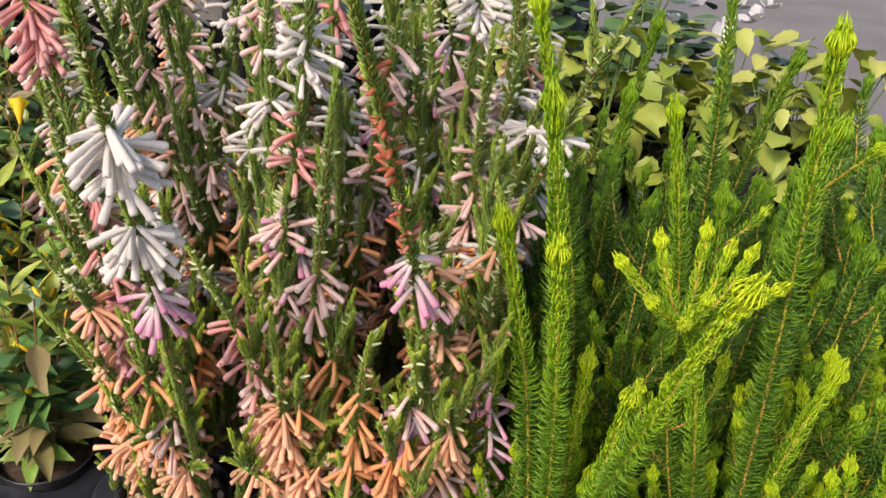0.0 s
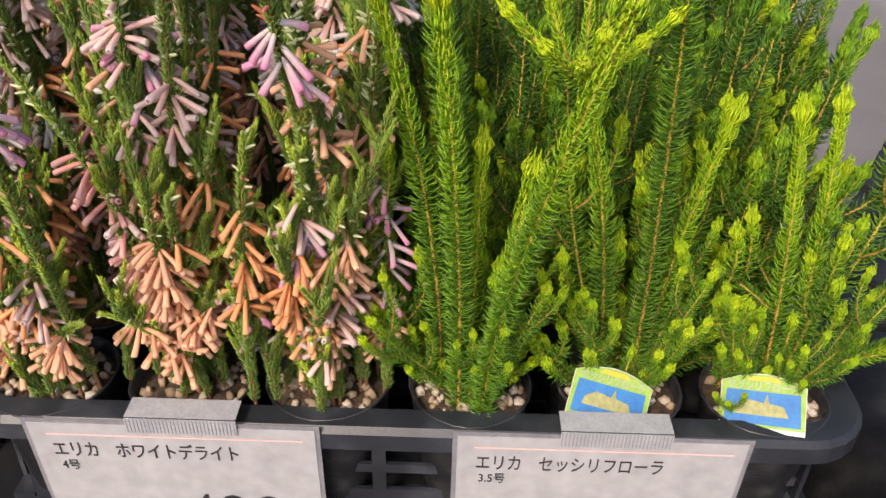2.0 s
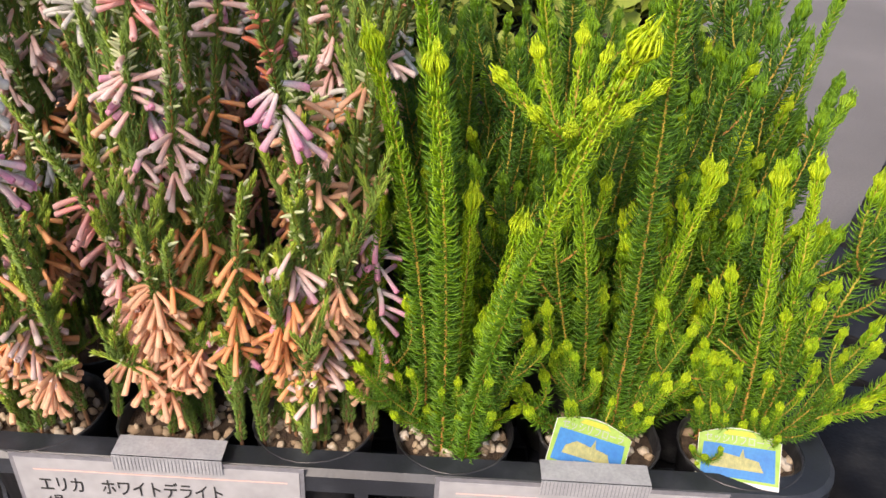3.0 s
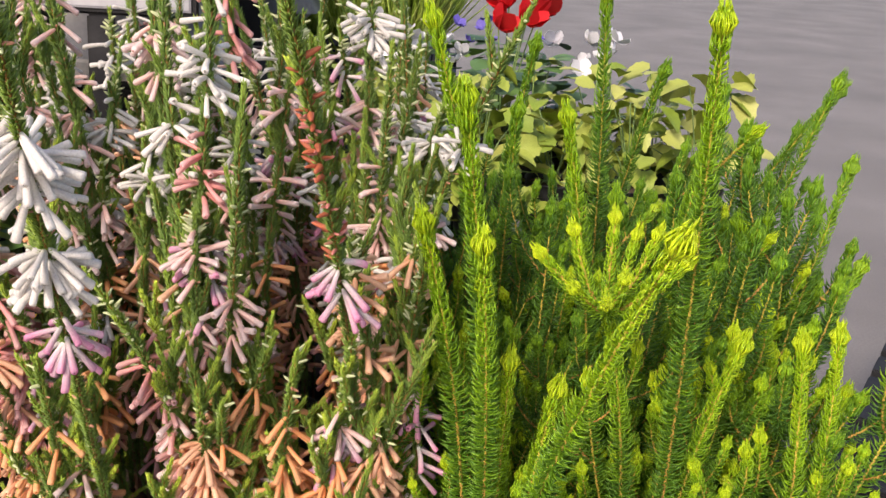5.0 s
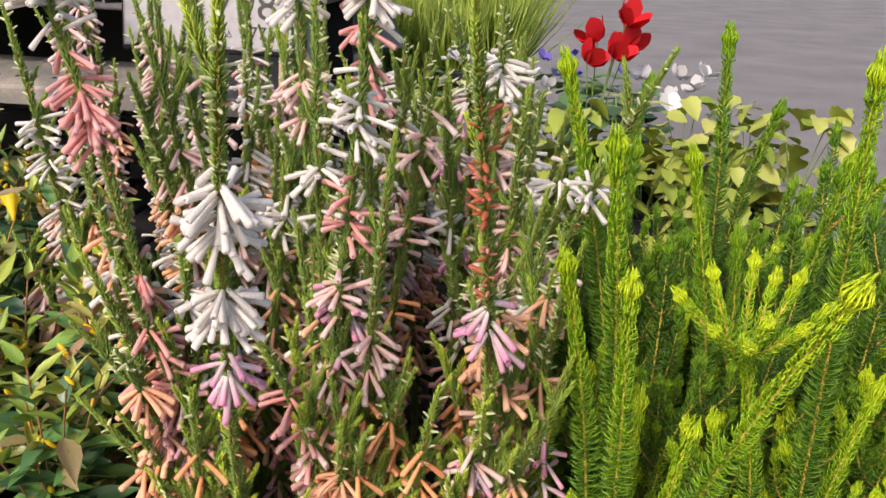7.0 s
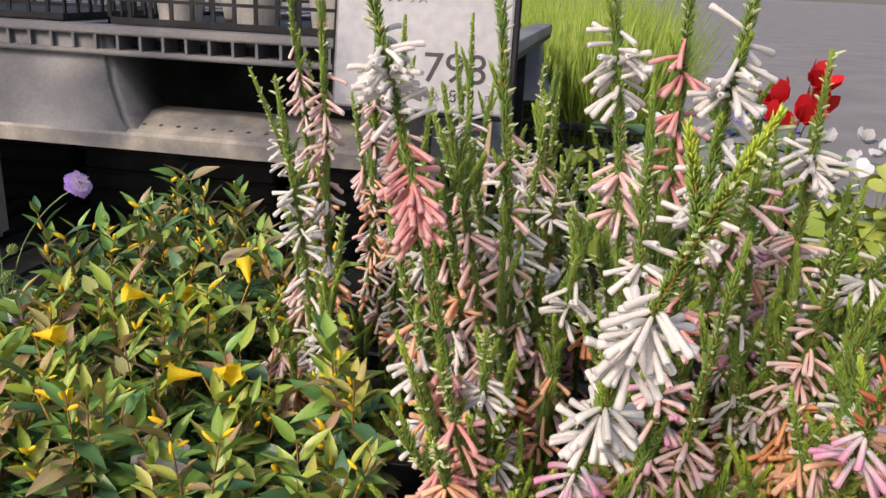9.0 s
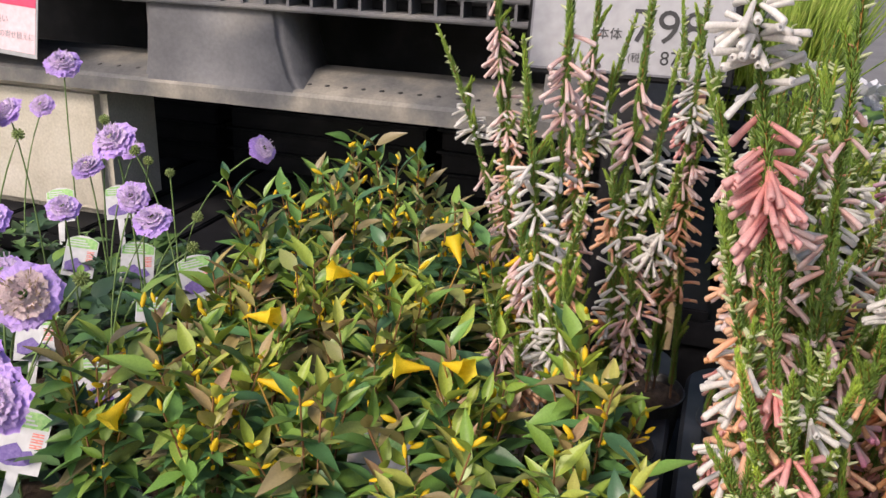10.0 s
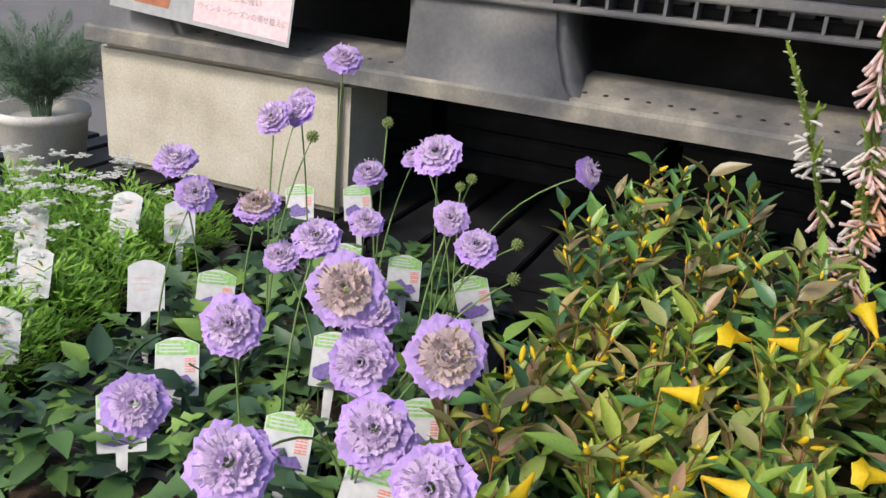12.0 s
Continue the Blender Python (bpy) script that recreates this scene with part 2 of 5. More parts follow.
def spindles(g, b, d, length, width, age, mi=0):
    """Short fine leaves: thin at both ends, three-sided, lifting a little."""
    n = len(b)
    d = unit(d)
    u, w = frames_of(d)
    length, width = np.broadcast_to(length, (n,))[:, None], np.broadcast_to(width, (n,))[:, None]
    mid = b + d * length * 0.45
    vs = [b] + [mid + 0.5 * width * (math.cos(a) * u + math.sin(a) * w) for a in (0, 2.1, 4.2)]
    vs.append(b + d * length + np.array([0, 0, 0.15]) * length)
    v = np.stack(vs, 1).reshape(-1, 3)
    o = np.arange(n)[:, None] * 5
    tris = np.concatenate([o + np.array(q) for q in ((0, 2, 1), (0, 3, 2), (0, 1, 3), (1, 2, 4), (2, 3, 4), (3, 1, 4))])
    g.add(v, tris, np.repeat(np.broadcast_to(age, (n,)), 5), mi=mi)


def along(pts, s):
    """Places and directions at the fractions s of a polyline."""
    pts = np.asarray(pts)
    x = np.clip(s, 0, 1) * (len(pts) - 1)
    i = np.minimum(x.astype(int), len(pts) - 2)
    fr = (x - i)[:, None]
    return pts[i] * (1 - fr) + pts[i + 1] * fr, unit(pts[i + 1] - pts[i])


def clothe(g, pts, density, length, width, lean0, lean1, age0, age1, tip_zone, mi, bare=0.0, hook=None):
    """Needles all round a stem. lean: degrees from the stem at the foot and near the tip."""
    total = np.linalg.norm(np.diff(pts, axis=0), axis=1).sum()
    n = max(12, int(total * density))
    s = bare + (1 - bare) * (np.arange(n) + rng.random(n)) / n
    p, d = along(pts, s)
    u, w = frames_of(d)
    a = np.arange(n) * 2.399 + rng.normal(0, 0.25, n)
    out = np.cos(a)[:, None] * u + np.sin(a)[:, None] * w
    to_tip = np.clip((1 - s) * total / tip_zone, 0, 1)
    lean = np.radians(lean1 + (lean0 - lean1) * (1 - (1 - s)) ** 0 * (to_tip ** 0.7)) + rng.normal(0, 0.12, n)
    dirs = np.cos(lean)[:, None] * d + np.sin(lean)[:, None] * out
    age = np.where(to_tip < 1, age1 + (age0 * 0.4 + age1 * 0.35 - age1) * to_tip, age0 + (age1 * 0.35 - age0 * 0.6) * s) + rng.normal(0, 0.06, n)
    size = length * (0.72 + 0.28 * to_tip) * rng.uniform(0.85, 1.12, n)
    if hook is None:
        spindles(g, p, dirs, size, width, np.clip(age, 0, 1), mi)
    else:
        needles(g, p, dirs, size, width, np.clip(age, 0, 1), mi, hook + (1.1 - hook) * (1 - to_tip), unit(d - 0.35 * out * (1 - to_tip)[:, None]))


def part(name, me, parent, label="", at=(0, 0, 0)):
    ob = new(name, me)
    ob.parent = parent
    ob.location = at
    if label:
        ob["label"] = label
    return ob


def thing(name, at, label, category, group=""):
    ob = new(name)
    ob.location = at
    ob.empty_display_size = 0.05
    return tagged(ob, label, category, group)


def bm_mesh(bm, name, mat, smooth=False):
    me = bpy.data.meshes.new(name)
    bm.to_mesh(me)
    bm.free()
    for x in ([mat] if isinstance(mat, str) else mat):
        me.materials.append(M[x])
    if smooth:
        me.polygons.foreach_set("use_smooth", np.full(len(me.polygons), True))
    return me


def box(bm, lo, hi, bevel=0.0):
    r = bmesh.ops.create_cube(bm, size=1)
    lo, hi = Vector(lo), Vector(hi)
    for v in r["verts"]:
        v.co = Vector(((v.co.x + 0.5) * (hi.x - lo.x) + lo.x, (v.co.y + 0.5) * (hi.y - lo.y) + lo.y, (v.co.z + 0.5) * (hi.z - lo.z) + lo.z))
    if bevel:
        es = {e for v in r["verts"] for e in v.link_edges}
        bmesh.ops.bevel(bm, geom=list(es), offset=bevel, segments=2, affect="EDGES")


def boxes(name, mat, parts, bevel=0.002):
    bm = bmesh.new()
    for lo, hi in parts:
        box(bm, lo, hi, bevel)
    return bm_mesh(bm, name, mat)


def lathe(name, profile, mat, sides=28, wobble=0.0, seed=0):
    """Turns (radius, height) pairs round the z axis."""
    r = np.random.default_rng(seed)
    a = np.linspace(0, 2 * np.pi, sides, endpoint=False)
    ph = r.uniform(0, 6.28, 3)
    vs = []
    for i, (rad, z) in enumerate(profile):
        k = 1 + wobble * (np.sin(2 * a + ph[0]) + 0.7 * np.sin(3 * a + ph[1] + i * 0.4) + 0.4 * np.sin(7 * a + ph[2]))
        vs.append(np.stack([rad * k * np.cos(a), rad * k * np.sin(a), np.full(sides, z)], 1))
    g = Geo()
    i = np.arange(len(profile) - 1)[:, None] * sides
    j = np.arange(sides)[None]
    jn = (j + 1) % sides
    g.add(np.concatenate(vs), np.stack([i + j, i + jn, i + sides + jn, i + sides + j], -1).reshape(-1, 4))
    return g.mesh(name, [mat])


def sheet(name, outline, thick, mat):
    """A flat piece of the given outline in x and z, with thickness in y (its face looks to -y)."""
    bm = bmesh.new()
    f = bm.faces.new([bm.verts.new((x, 0, z)) for x, z in outline])
    r = bmesh.ops.extrude_face_region(bm, geom=[f])
    for v in r["geom"]:
        if isinstance(v, bmesh.types.BMVert):
            v.co.y += thick
    bmesh.ops.recalc_face_normals(bm, faces=bm.faces)
    return bm_mesh(bm, name, mat)


def text_mesh(words, size, mat, squeeze=1.0):
    """Letters lying in the x and z directions, facing -y."""
    cu = bpy.data.curves.new("words", "FONT")
    cu.body, cu.size, cu.extrude, cu.resolution_u = words, size, 0.0002, 3
    ob = bpy.data.objects.new("words", cu)
    scene.collection.objects.link(ob)
    dg = bpy.context.evaluated_depsgraph_get()
    me = bpy.data.meshes.new_from_object(ob.evaluated_get(dg))
    bpy.data.objects.remove(ob)
    bpy.data.curves.remove(cu)
    me.transform(Matrix.Rotation(radians(90), 4, "X") @ Matrix.Diagonal((squeeze, 1, 1, 1)))
    me.materials.clear()
    me.materials.append(M[mat])
    return me


# ---------- ground and benches ----------
bm = bmesh.new()
bmesh.ops.create_grid(bm, x_segments=8, y_segments=8, size=300)
ground = new("ground", bm_mesh(bm, "ground", "asphalt"))
tagged(ground, "grey worn asphalt of the sales yard", "ground", kind="structure")


def slat_bench(at, size, turn, label, slat=0.07, gap=0.025):
    """Stacked plastic pallets: a slatted deck on blocks and skids, standing on the ground."""
    w, d, h = size
    root = thing("plastic_pallet", at, label, "pallet", "stacked display pallets")
    root.rotation_euler.z = radians(turn)
    x = 0.0
    shared = boxes("slat", "black_plastic", [((0, 0, h - 0.022), (slat, d, h))], 0.003)
    while x + slat <= w + 1e-6:
        part("slat", shared, root, at=(x, 0, 0))
        x += slat + gap
    lip = boxes("front_lip", "black_plastic", [((0, 0.001, h - 0.07), (w - gap, 0.012, h - 0.0225))], 0.002)
    part("front_lip", lip, root)
    layers = max(1, round(h / 0.15))
    step = (h - 0.022) / layers
    skid = boxes("skid", "black_plastic", [((0, 0.013, 0.0005), (w, 0.12, 0.028))], 0)
    block = boxes("foot", "black_plastic", [((0, 0.013, 0.028), (0.12, 0.12, step))], 0)
    for k in range(layers):
        for y in (0, d / 2 - 0.06, d - 0.12):
            part("skid", skid, root, at=(0, y, k * step))
            for x in (0, w / 2 - 0.06, w - 0.12):
                part("foot", block, root, at=(x, y, k * step))
    return root


slat_bench((-0.93, 0.70, 0), (1.46, 0.76, 0.38), 0, "black slatted plastic pallets stacked under the flower trays")
slat_bench((-2.42, 0.60, 0), (1.46, 0.80, 0.38), 0, "black slatted plastic pallets stacked under the flower trays")
slat_bench((-2.05, 1.50, 0), (1.75, 1.1, 0.52), 0, "black slatted plastic pallets stacked higher at the back", 0.085, 0.012)
slat_bench((-0.28, 1.62, 0), (1.0, 0.9, 0.50), 0, "black slatted plastic pallets under the bedding plants")
side = slat_bench((0.62, 1.02, 0), (1.1, 0.75, 0.36), 0, "black plastic pallets beside the tray, dusty and scuffed")
side.matrix_basis = pose(0.585, 1.04, 0, 0, 0, 56) @ Matrix.Translation((0, -0.75, 0))
bm = bmesh.new()
bmesh.ops.create_grid(bm, x_segments=26, y_segments=22, size=0.5)
for v in bm.verts:
    x, y = 0.93 + v.co.x * 0.76, 0.80 + v.co.y * 0.56
    edge = max(0.0, abs(v.co.x) - 0.42, abs(v.co.y) - 0.42)
    v.co = Vector((x, y, 0.372 + 0.012 * noise.noise(Vector((x * 9, y * 9, 0))) + 0.006 * noise.noise(Vector((x * 25, y * 25, 3))) - edge * 1.2))
r = bmesh.ops.extrude_face_region(bm, geom=list(bm.faces))
for v in r["geom"]:
    if isinstance(v, bmesh.types.BMVert):
        v.co.z -= 0.002
bmesh.ops.recalc_face_normals(bm, faces=bm.faces)
film = new("plastic_sheet", bm_mesh(bm, "plastic_sheet", "black_film", True))
tagged(film, "crumpled glossy black plastic sheet lying on the pallets", "sheet")


# ---------- the grey pallet on its concrete kerb ----------
def grey_pallet():
    root = thing("grey_pallet", (-1.96, 1.54, 0.786), "scuffed grey plastic pallet raised on a concrete block", "pallet")
    w, d = 1.68, 1.1
    # lower rail with a worn sloping lip
    bm = bmesh.new()
    prof = [(0.0, 0.0), (0.0, 0.026), (0.006, 0.032), (0.1, 0.058), (0.15, 0.06), (0.15, 0.0)]
    a = [bm.verts.new((0, y, z)) for y, z in prof]
    b = [bm.verts.new((w, y, z)) for y, z in prof]
    for i in range(len(prof)):
        bm.faces.new((a[i], a[(i + 1) % len(prof)], b[(i + 1) % len(prof)], b[i]))
    bm.faces.new(a[::-1]), bm.faces.new(b)
    bmesh.ops.recalc_face_normals(bm, faces=bm.faces)
    part("lower_rail", bm_mesh(bm, "lower_rail", "pallet_dusty"), root, "dusty worn lower rail")
    part("lower_rail", boxes("rear_rail", "pallet_plastic", [((0, d - 0.13, 0), (w, d, 0.075))], 0.004), root)
    # drain holes: short dark studs along the rail
    hole = lathe("drain_hole", [(0.0, 0.0006), (0.0042, 0.0006), (0.0046, 0.0)], "ink", 10)
    for x in list(np.arange(0.09, 0.7, 0.042)) + list(np.arange(1.03, 1.5, 0.034)):
        o = part("drain_hole", hole, root, at=(x, 0.04, 0.0413))
        o.rotation_euler.x = radians(15.5)
    # posts, flared to the foot
    def post(x0, x1, y0):
        bm = bmesh.new()
        lo = [(x0 - 0.01, y0 - 0.009, 0.02), (x1 + 0.055, y0 - 0.009, 0.02), (x1 + 0.055, y0 + 0.16, 0.02), (x0 - 0.01, y0 + 0.16, 0.02)]
        lm = [(x0 - 0.004, y0 - 0.003, 0.06), (x1 + 0.027, y0 - 0.003, 0.06), (x1 + 0.027, y0 + 0.16, 0.06), (x0 - 0.004, y0 + 0.16, 0.06)]
        mi = [(x0, y0, 0.12), (x1 + 0.008, y0, 0.12), (x1 + 0.008, y0 + 0.16, 0.12), (x0, y0 + 0.16, 0.12)]
        hi = [(x0, y0, 0.2), (x1, y0, 0.2), (x1, y0 + 0.16, 0.2), (x0, y0 + 0.16, 0.2)]
        rows = [[bm.verts.new(c) for c in r] for r in (lo, lm, mi, hi)]
        for r, q in zip(rows, rows[1:]):
            for i in range(4):
                bm.faces.new((r[i], r[(i + 1) % 4], q[(i + 1) % 4], q[i]))
        bm.faces.new(rows[3])
        bmesh.ops.bevel(bm, geom=[e for e in bm.edges if abs(e.verts[0].co.z - e.verts[1].co.z) > 0.01], offset=0.014, segments=3, affect="EDGES")
        bmesh.ops.recalc_face_normals(bm, faces=bm.faces)
        return bm_mesh(bm, "post", "pallet_plastic", True)
    for y0 in (0.012, d - 0.18):
        for x0, x1 in ((0.012, 0.2), (0.718, 0.985), (1.45, 1.66)):
            part("post", post(x0, x1, y0), root)
    # upper deck: two lips with ribs between, and slats behind
    part("deck_edge", boxes("deck_edge", "pallet_plastic", [((0, 0, 0.165), (w, 0.05, 0.175)), ((0, 0, 0.2), (w, 0.05, 0.215))], 0.003), root)
    rib = boxes("rib", "pallet_plastic", [((0, 0.002, 0.175), (0.005, 0.05, 0.2))], 0)
    for x in np.arange(0.02, w, 0.043):
        part("rib", rib, root, at=(x, 0, 0))
    # black plate and added inner panel: stand in for shade inside the pallet
    part("deck", boxes("deck", "black_plastic", [((0.0, 0.05, 0.176), (w, d, 0.189)), ((0.0, 0.45, 0.001), (w, 0.46, 0.1755))], 0), root, "black deck plate and inner panel added to keep the opening dark")
    slat = boxes("deck_slat", "pallet_plastic", [((0, 0.05, 0.19), (0.05, d - 0.02, 0.213))], 0.002)
    for x in np.arange(0.0, w - 0.04, 0.086):
        part("deck_slat", slat, root, at=(x, 0, 0))
    return root


grey_pallet()
bm = bmesh.new()
box(bm, (0, 0, 0), (0.6, 0.18, 0.264), 0.016)
for v in bm.verts:
    v.co += Vector((noise.noise(v.co * 18), noise.noise(v.co * 21 + Vector((3, 1, 2))), 0)) * 0.003
kerb = new("concrete_block", bm_mesh(bm, "concrete_block", "concrete"))
kerb.location = (-1.965, 1.57, 0.521)
tagged(kerb, "pale weathered concrete block holding up the grey pallet", "block")
kerb2 = copy_thing(kerb, pose(-0.95, 2.42, 0.521))
tagged(kerb2, "pale weathered concrete block under the pallet's rear", "block")


# ---------- trays ----------
def tray(at, w, d, h, turn, label, rim=0.026):
    """A black basket tray: a rolled rim with round corners, walls of bars, a slotted floor."""
    root = thing("nursery_tray", at, label, "tray", "black nursery trays")
    root.rotation_euler.z = radians(turn)
    # rim swept round a rounded rectangle
    rad, pts = 0.045, []
    for cx, cy, a0 in ((w - rad, rad, -90), (w - rad, d - rad, 0), (rad, d - rad, 90), (rad, rad, 180)):
        for a in np.linspace(a0, a0 + 90, 7):
            pts.append((cx + rad * math.cos(radians(a)), cy + rad * math.sin(radians(a)), math.cos(radians(a)), math.sin(radians(a))))
    prof = [(-0.004, h - 0.004), (0.0, h), (rim - 0.005, h), (rim, h - 0.005), (rim, h - 0.022), (rim - 0.004, h - 0.022), (rim - 0.005, h - 0.008), (0.002, h - 0.007), (0.0, h - 0.012), (-0.004, h - 0.012)]
    g = Geo()
    k, m = len(pts), len(prof)
    v = [(x - nx * rim * 0.5 + nx * o, y - ny * rim * 0.5 + ny * o, z) for x, y, nx, ny in pts for o, z in prof]
    f = [(i * m + j, ((i + 1) % k) * m + j, ((i + 1) % k) * m + (j + 1) % m, i * m + (j + 1) % m) for i in range(k) for j in range(m)]
    g.add(v, f)
    part("rim", g.mesh("rim", ["tray_plastic"], False), root)
    q = rim * 0.5
    lo, hi = (q, q), (w - q, d - q)
    for name, horizontal, fixed in (("front_wall", True, lo[1]), ("rear_wall", True, hi[1] - 0.004), ("side_wall", False, lo[0]), ("side_wall", False, hi[0] - 0.004)):
        parts = []
        L = w if horizontal else d
        for z0, z1 in ((0.0, 0.03), (0.052, 0.062), (0.083, 0.089), (0.1, h - 0.006)):
            if z1 > z0:
                parts.append(((0.035, fixed, z0), (L - 0.035, fixed + 0.004, z1)) if horizontal else ((fixed, 0.035, z0), (fixed + 0.004, L - 0.035, z1)))
        x = 0.035
        while x < L - 0.05:
            parts.append(((x, fixed + 0.0005, 0.03), (x + 0.012, fixed + 0.0045, 0.1)) if horizontal else ((fixed + 0.0005, x, 0.03), (fixed + 0.0045, x + 0.012, 0.1)))
            x += 0.062
        part(name, boxes(name, "tray_plastic", parts, 0), root)
    bar = boxes("floor_bar", "tray_plastic", [((q, 0, 0.0), (w - q, 0.03, 0.004))], 0)
    for y in np.arange(q, d - q - 0.02, 0.05):
        part("floor_bar", bar, root, at=(0, y, 0))
    cross = boxes("cross_bar", "tray_plastic", [((0, q, 0.0045), (0.02, d - q, 0.008))], 0)
    for x in np.arange(q, w - q - 0.02, 0.1):
        part("cross_bar", cross, root, at=(x, 0, 0))
    return root


TRAY_Z = 0.3805
tray((-0.235, 0.732, TRAY_Z), 0.752, 0.66, 0.129, -1, "black plastic basket tray full of potted heathers")
tray((-0.83, 0.745, TRAY_Z), 0.565, 0.72, 0.11, 0, "black plastic tray packed with yellow jessamine pots")
tray((-1.30, 0.68, TRAY_Z), 0.47, 0.70, 0.11, 11, "black plastic tray of lilac scabious pots")
tray((-1.84, 0.62, TRAY_Z), 0.50, 0.72, 0.11, 11, "dusty black plastic tray of white candytuft")


# ---------- pots ----------
STONES = []
for i in range(5):
    bm = bmesh.new()
    bmesh.ops.create_icosphere(bm, subdivisions=1, radius=1)
    for v in bm.verts:
        v.co *= 0.75 + 0.5 * rng.random()
        v.co.z *= 0.7
    STONES.append(bm_mesh(bm, "stone", "stone", True))
POTS = [lathe("pot", [(0.001, 0.001), (0.038, 0.0), (0.041, 0.004), (0.0525, 0.108), (0.0545, 0.112), (0.0535, 0.1135), (0.051, 0.111), (0.0395, 0.005), (0.001, 0.003)], "pot_film", 26, 0.012, s) for s in range(4)]


def soil_mesh(seed):
    r = np.random.default_rng(seed)
    n, rings = 22, 6
    vs, fs = [(0, 0, 0.006)], []
    for k in range(1, rings + 1):
        for i in range(n):
            a = 6.2832 * i / n
            rad = 0.0505 * k / rings
            vs.append((rad * math.cos(a), rad * math.sin(a), 0.006 * (1 - (k / rings) ** 2) + r.normal(0, 0.0014)))
    for i in range(n):
        fs.append((0, 1 + i, 1 + (i + 1) % n))
    g = Geo()
    g.add(vs, fs)
    q = [(1 + (k - 1) * n + i, 1 + k * n + i, 1 + k * n + (i + 1) % n, 1 + (k - 1) * n + (i + 1) % n) for k in range(1, rings) for i in range(n)]
    g.f.append(np.array(q)), g.mi.append(np.zeros(len(q)))
    return g.mesh("soil", ["soil"])


SOILS = [soil_mesh(s) for s in range(4)]
POT_Z = TRAY_Z + 0.0165


def potted(name, x, y, label, category, group, stones=0, soil_h=0.1, scale=1.0, z=POT_Z):
    root = thing(name, (x, y, z), label, category, group)
    k = int(rng.integers(4))
    p = part("pot", POTS[k], root, "thin black soft plastic pot")
    p.rotation_euler.z, p.scale = rng.uniform(0, 6.28), (scale, scale, scale)
    s = part("soil", SOILS[k], root, at=(0, 0, soil_h * scale))
    s.scale = (scale * 0.985,) * 3
    for _ in range(stones):
        a, r = rng.uniform(0, 6.28), 0.046 * math.sqrt(rng.random())
        o = part("stone", STONES[int(rng.integers(5))], root, at=(r * math.cos(a) * scale, r * math.sin(a) * scale, (soil_h + 0.0075 * (1 - (r / 0.05) ** 2) + 0.0005) * scale))
        q = rng.uniform(0.003, 0.0072)
        o.scale = (q, q * rng.uniform(0.7, 1.1), q)
        o.rotation_euler = tuple(rng.uniform(0, 6.28, 3))
    return root


# ---------- green bristly heath ----------
def bristles(g, pts, length=0.0135, width=0.0016, fresh=1.0, density=1750, tip_zone=0.06, lean=62, thick=0.0017):
    """One shoot: an orange to yellow stem, spreading curved needles that crowd and close towards a ribbed tip."""
    tube(g, pts, thick, thick * 0.55, 6, 0.45, 1.1, 1)
    clothe(g, pts, density, length, width, lean, 40, 0.36 * fresh, 0.88 * fresh, tip_zone * 1.25, 0, 0.0, 0.3)
    p = np.asarray(pts)
    total = np.linalg.norm(np.diff(p, axis=0), axis=1).sum()
    k = length / 0.0135
    # the crowded last stretch below the tip
    n = 46
    reach = min(0.024 * k, total * 0.4)
    q = rng.random(n) ** 0.8
    b, d = along(p, 1 - q * reach / total)
    u, w = frames_of(d)
    a = rng.uniform(0, 6.28, n)
    out = np.cos(a)[:, None] * u + np.sin(a)[:, None] * w
    needles(g, b + out * 0.001, d * (1.2 - 0.4 * q)[:, None] + out * (0.46 + 0.3 * q)[:, None], length * (0.66 + 0.28 * q), width, np.clip(fresh * (0.95 - 0.3 * q) + rng.normal(0, 0.06, n), 0, 1), 0, 0.7, unit(d - out * 0.3))
    d = unit(p[-1] - p[-2])
    u, w = frames_of(d)
    for n, r, drop, spread, reach in ((24, 0.0038, 0.011, 0.5, 0.82), (20, 0.003, 0.0085, 0.42, 0.7), (14, 0.0018, 0.006, 0.32, 0.55)):
        a = np.arange(n) * 6.2832 / n + rng.normal(0, 0.14, n)
        out = np.cos(a)[:, None] * u + np.sin(a)[:, None] * w
        needles(g, p[-1] + out * r * k - d * drop * k, d + out * spread, length * reach * rng.uniform(0.88, 1.08, n), width * 0.9, np.clip(0.95 * fresh + rng.normal(0, 0.08, n), 0, 1), 0, 0.85, unit(d - out * 0.6))


def bristle_shoot(pts, length=0.0135, width=0.0016, fresh=1.0, density=1750, tip_zone=0.06, lean=62):
    g = Geo()
    bristles(g, pts, length, width, fresh, density, tip_zone, lean)
    return g.mesh("shoot", ["needle_green", "twig"])


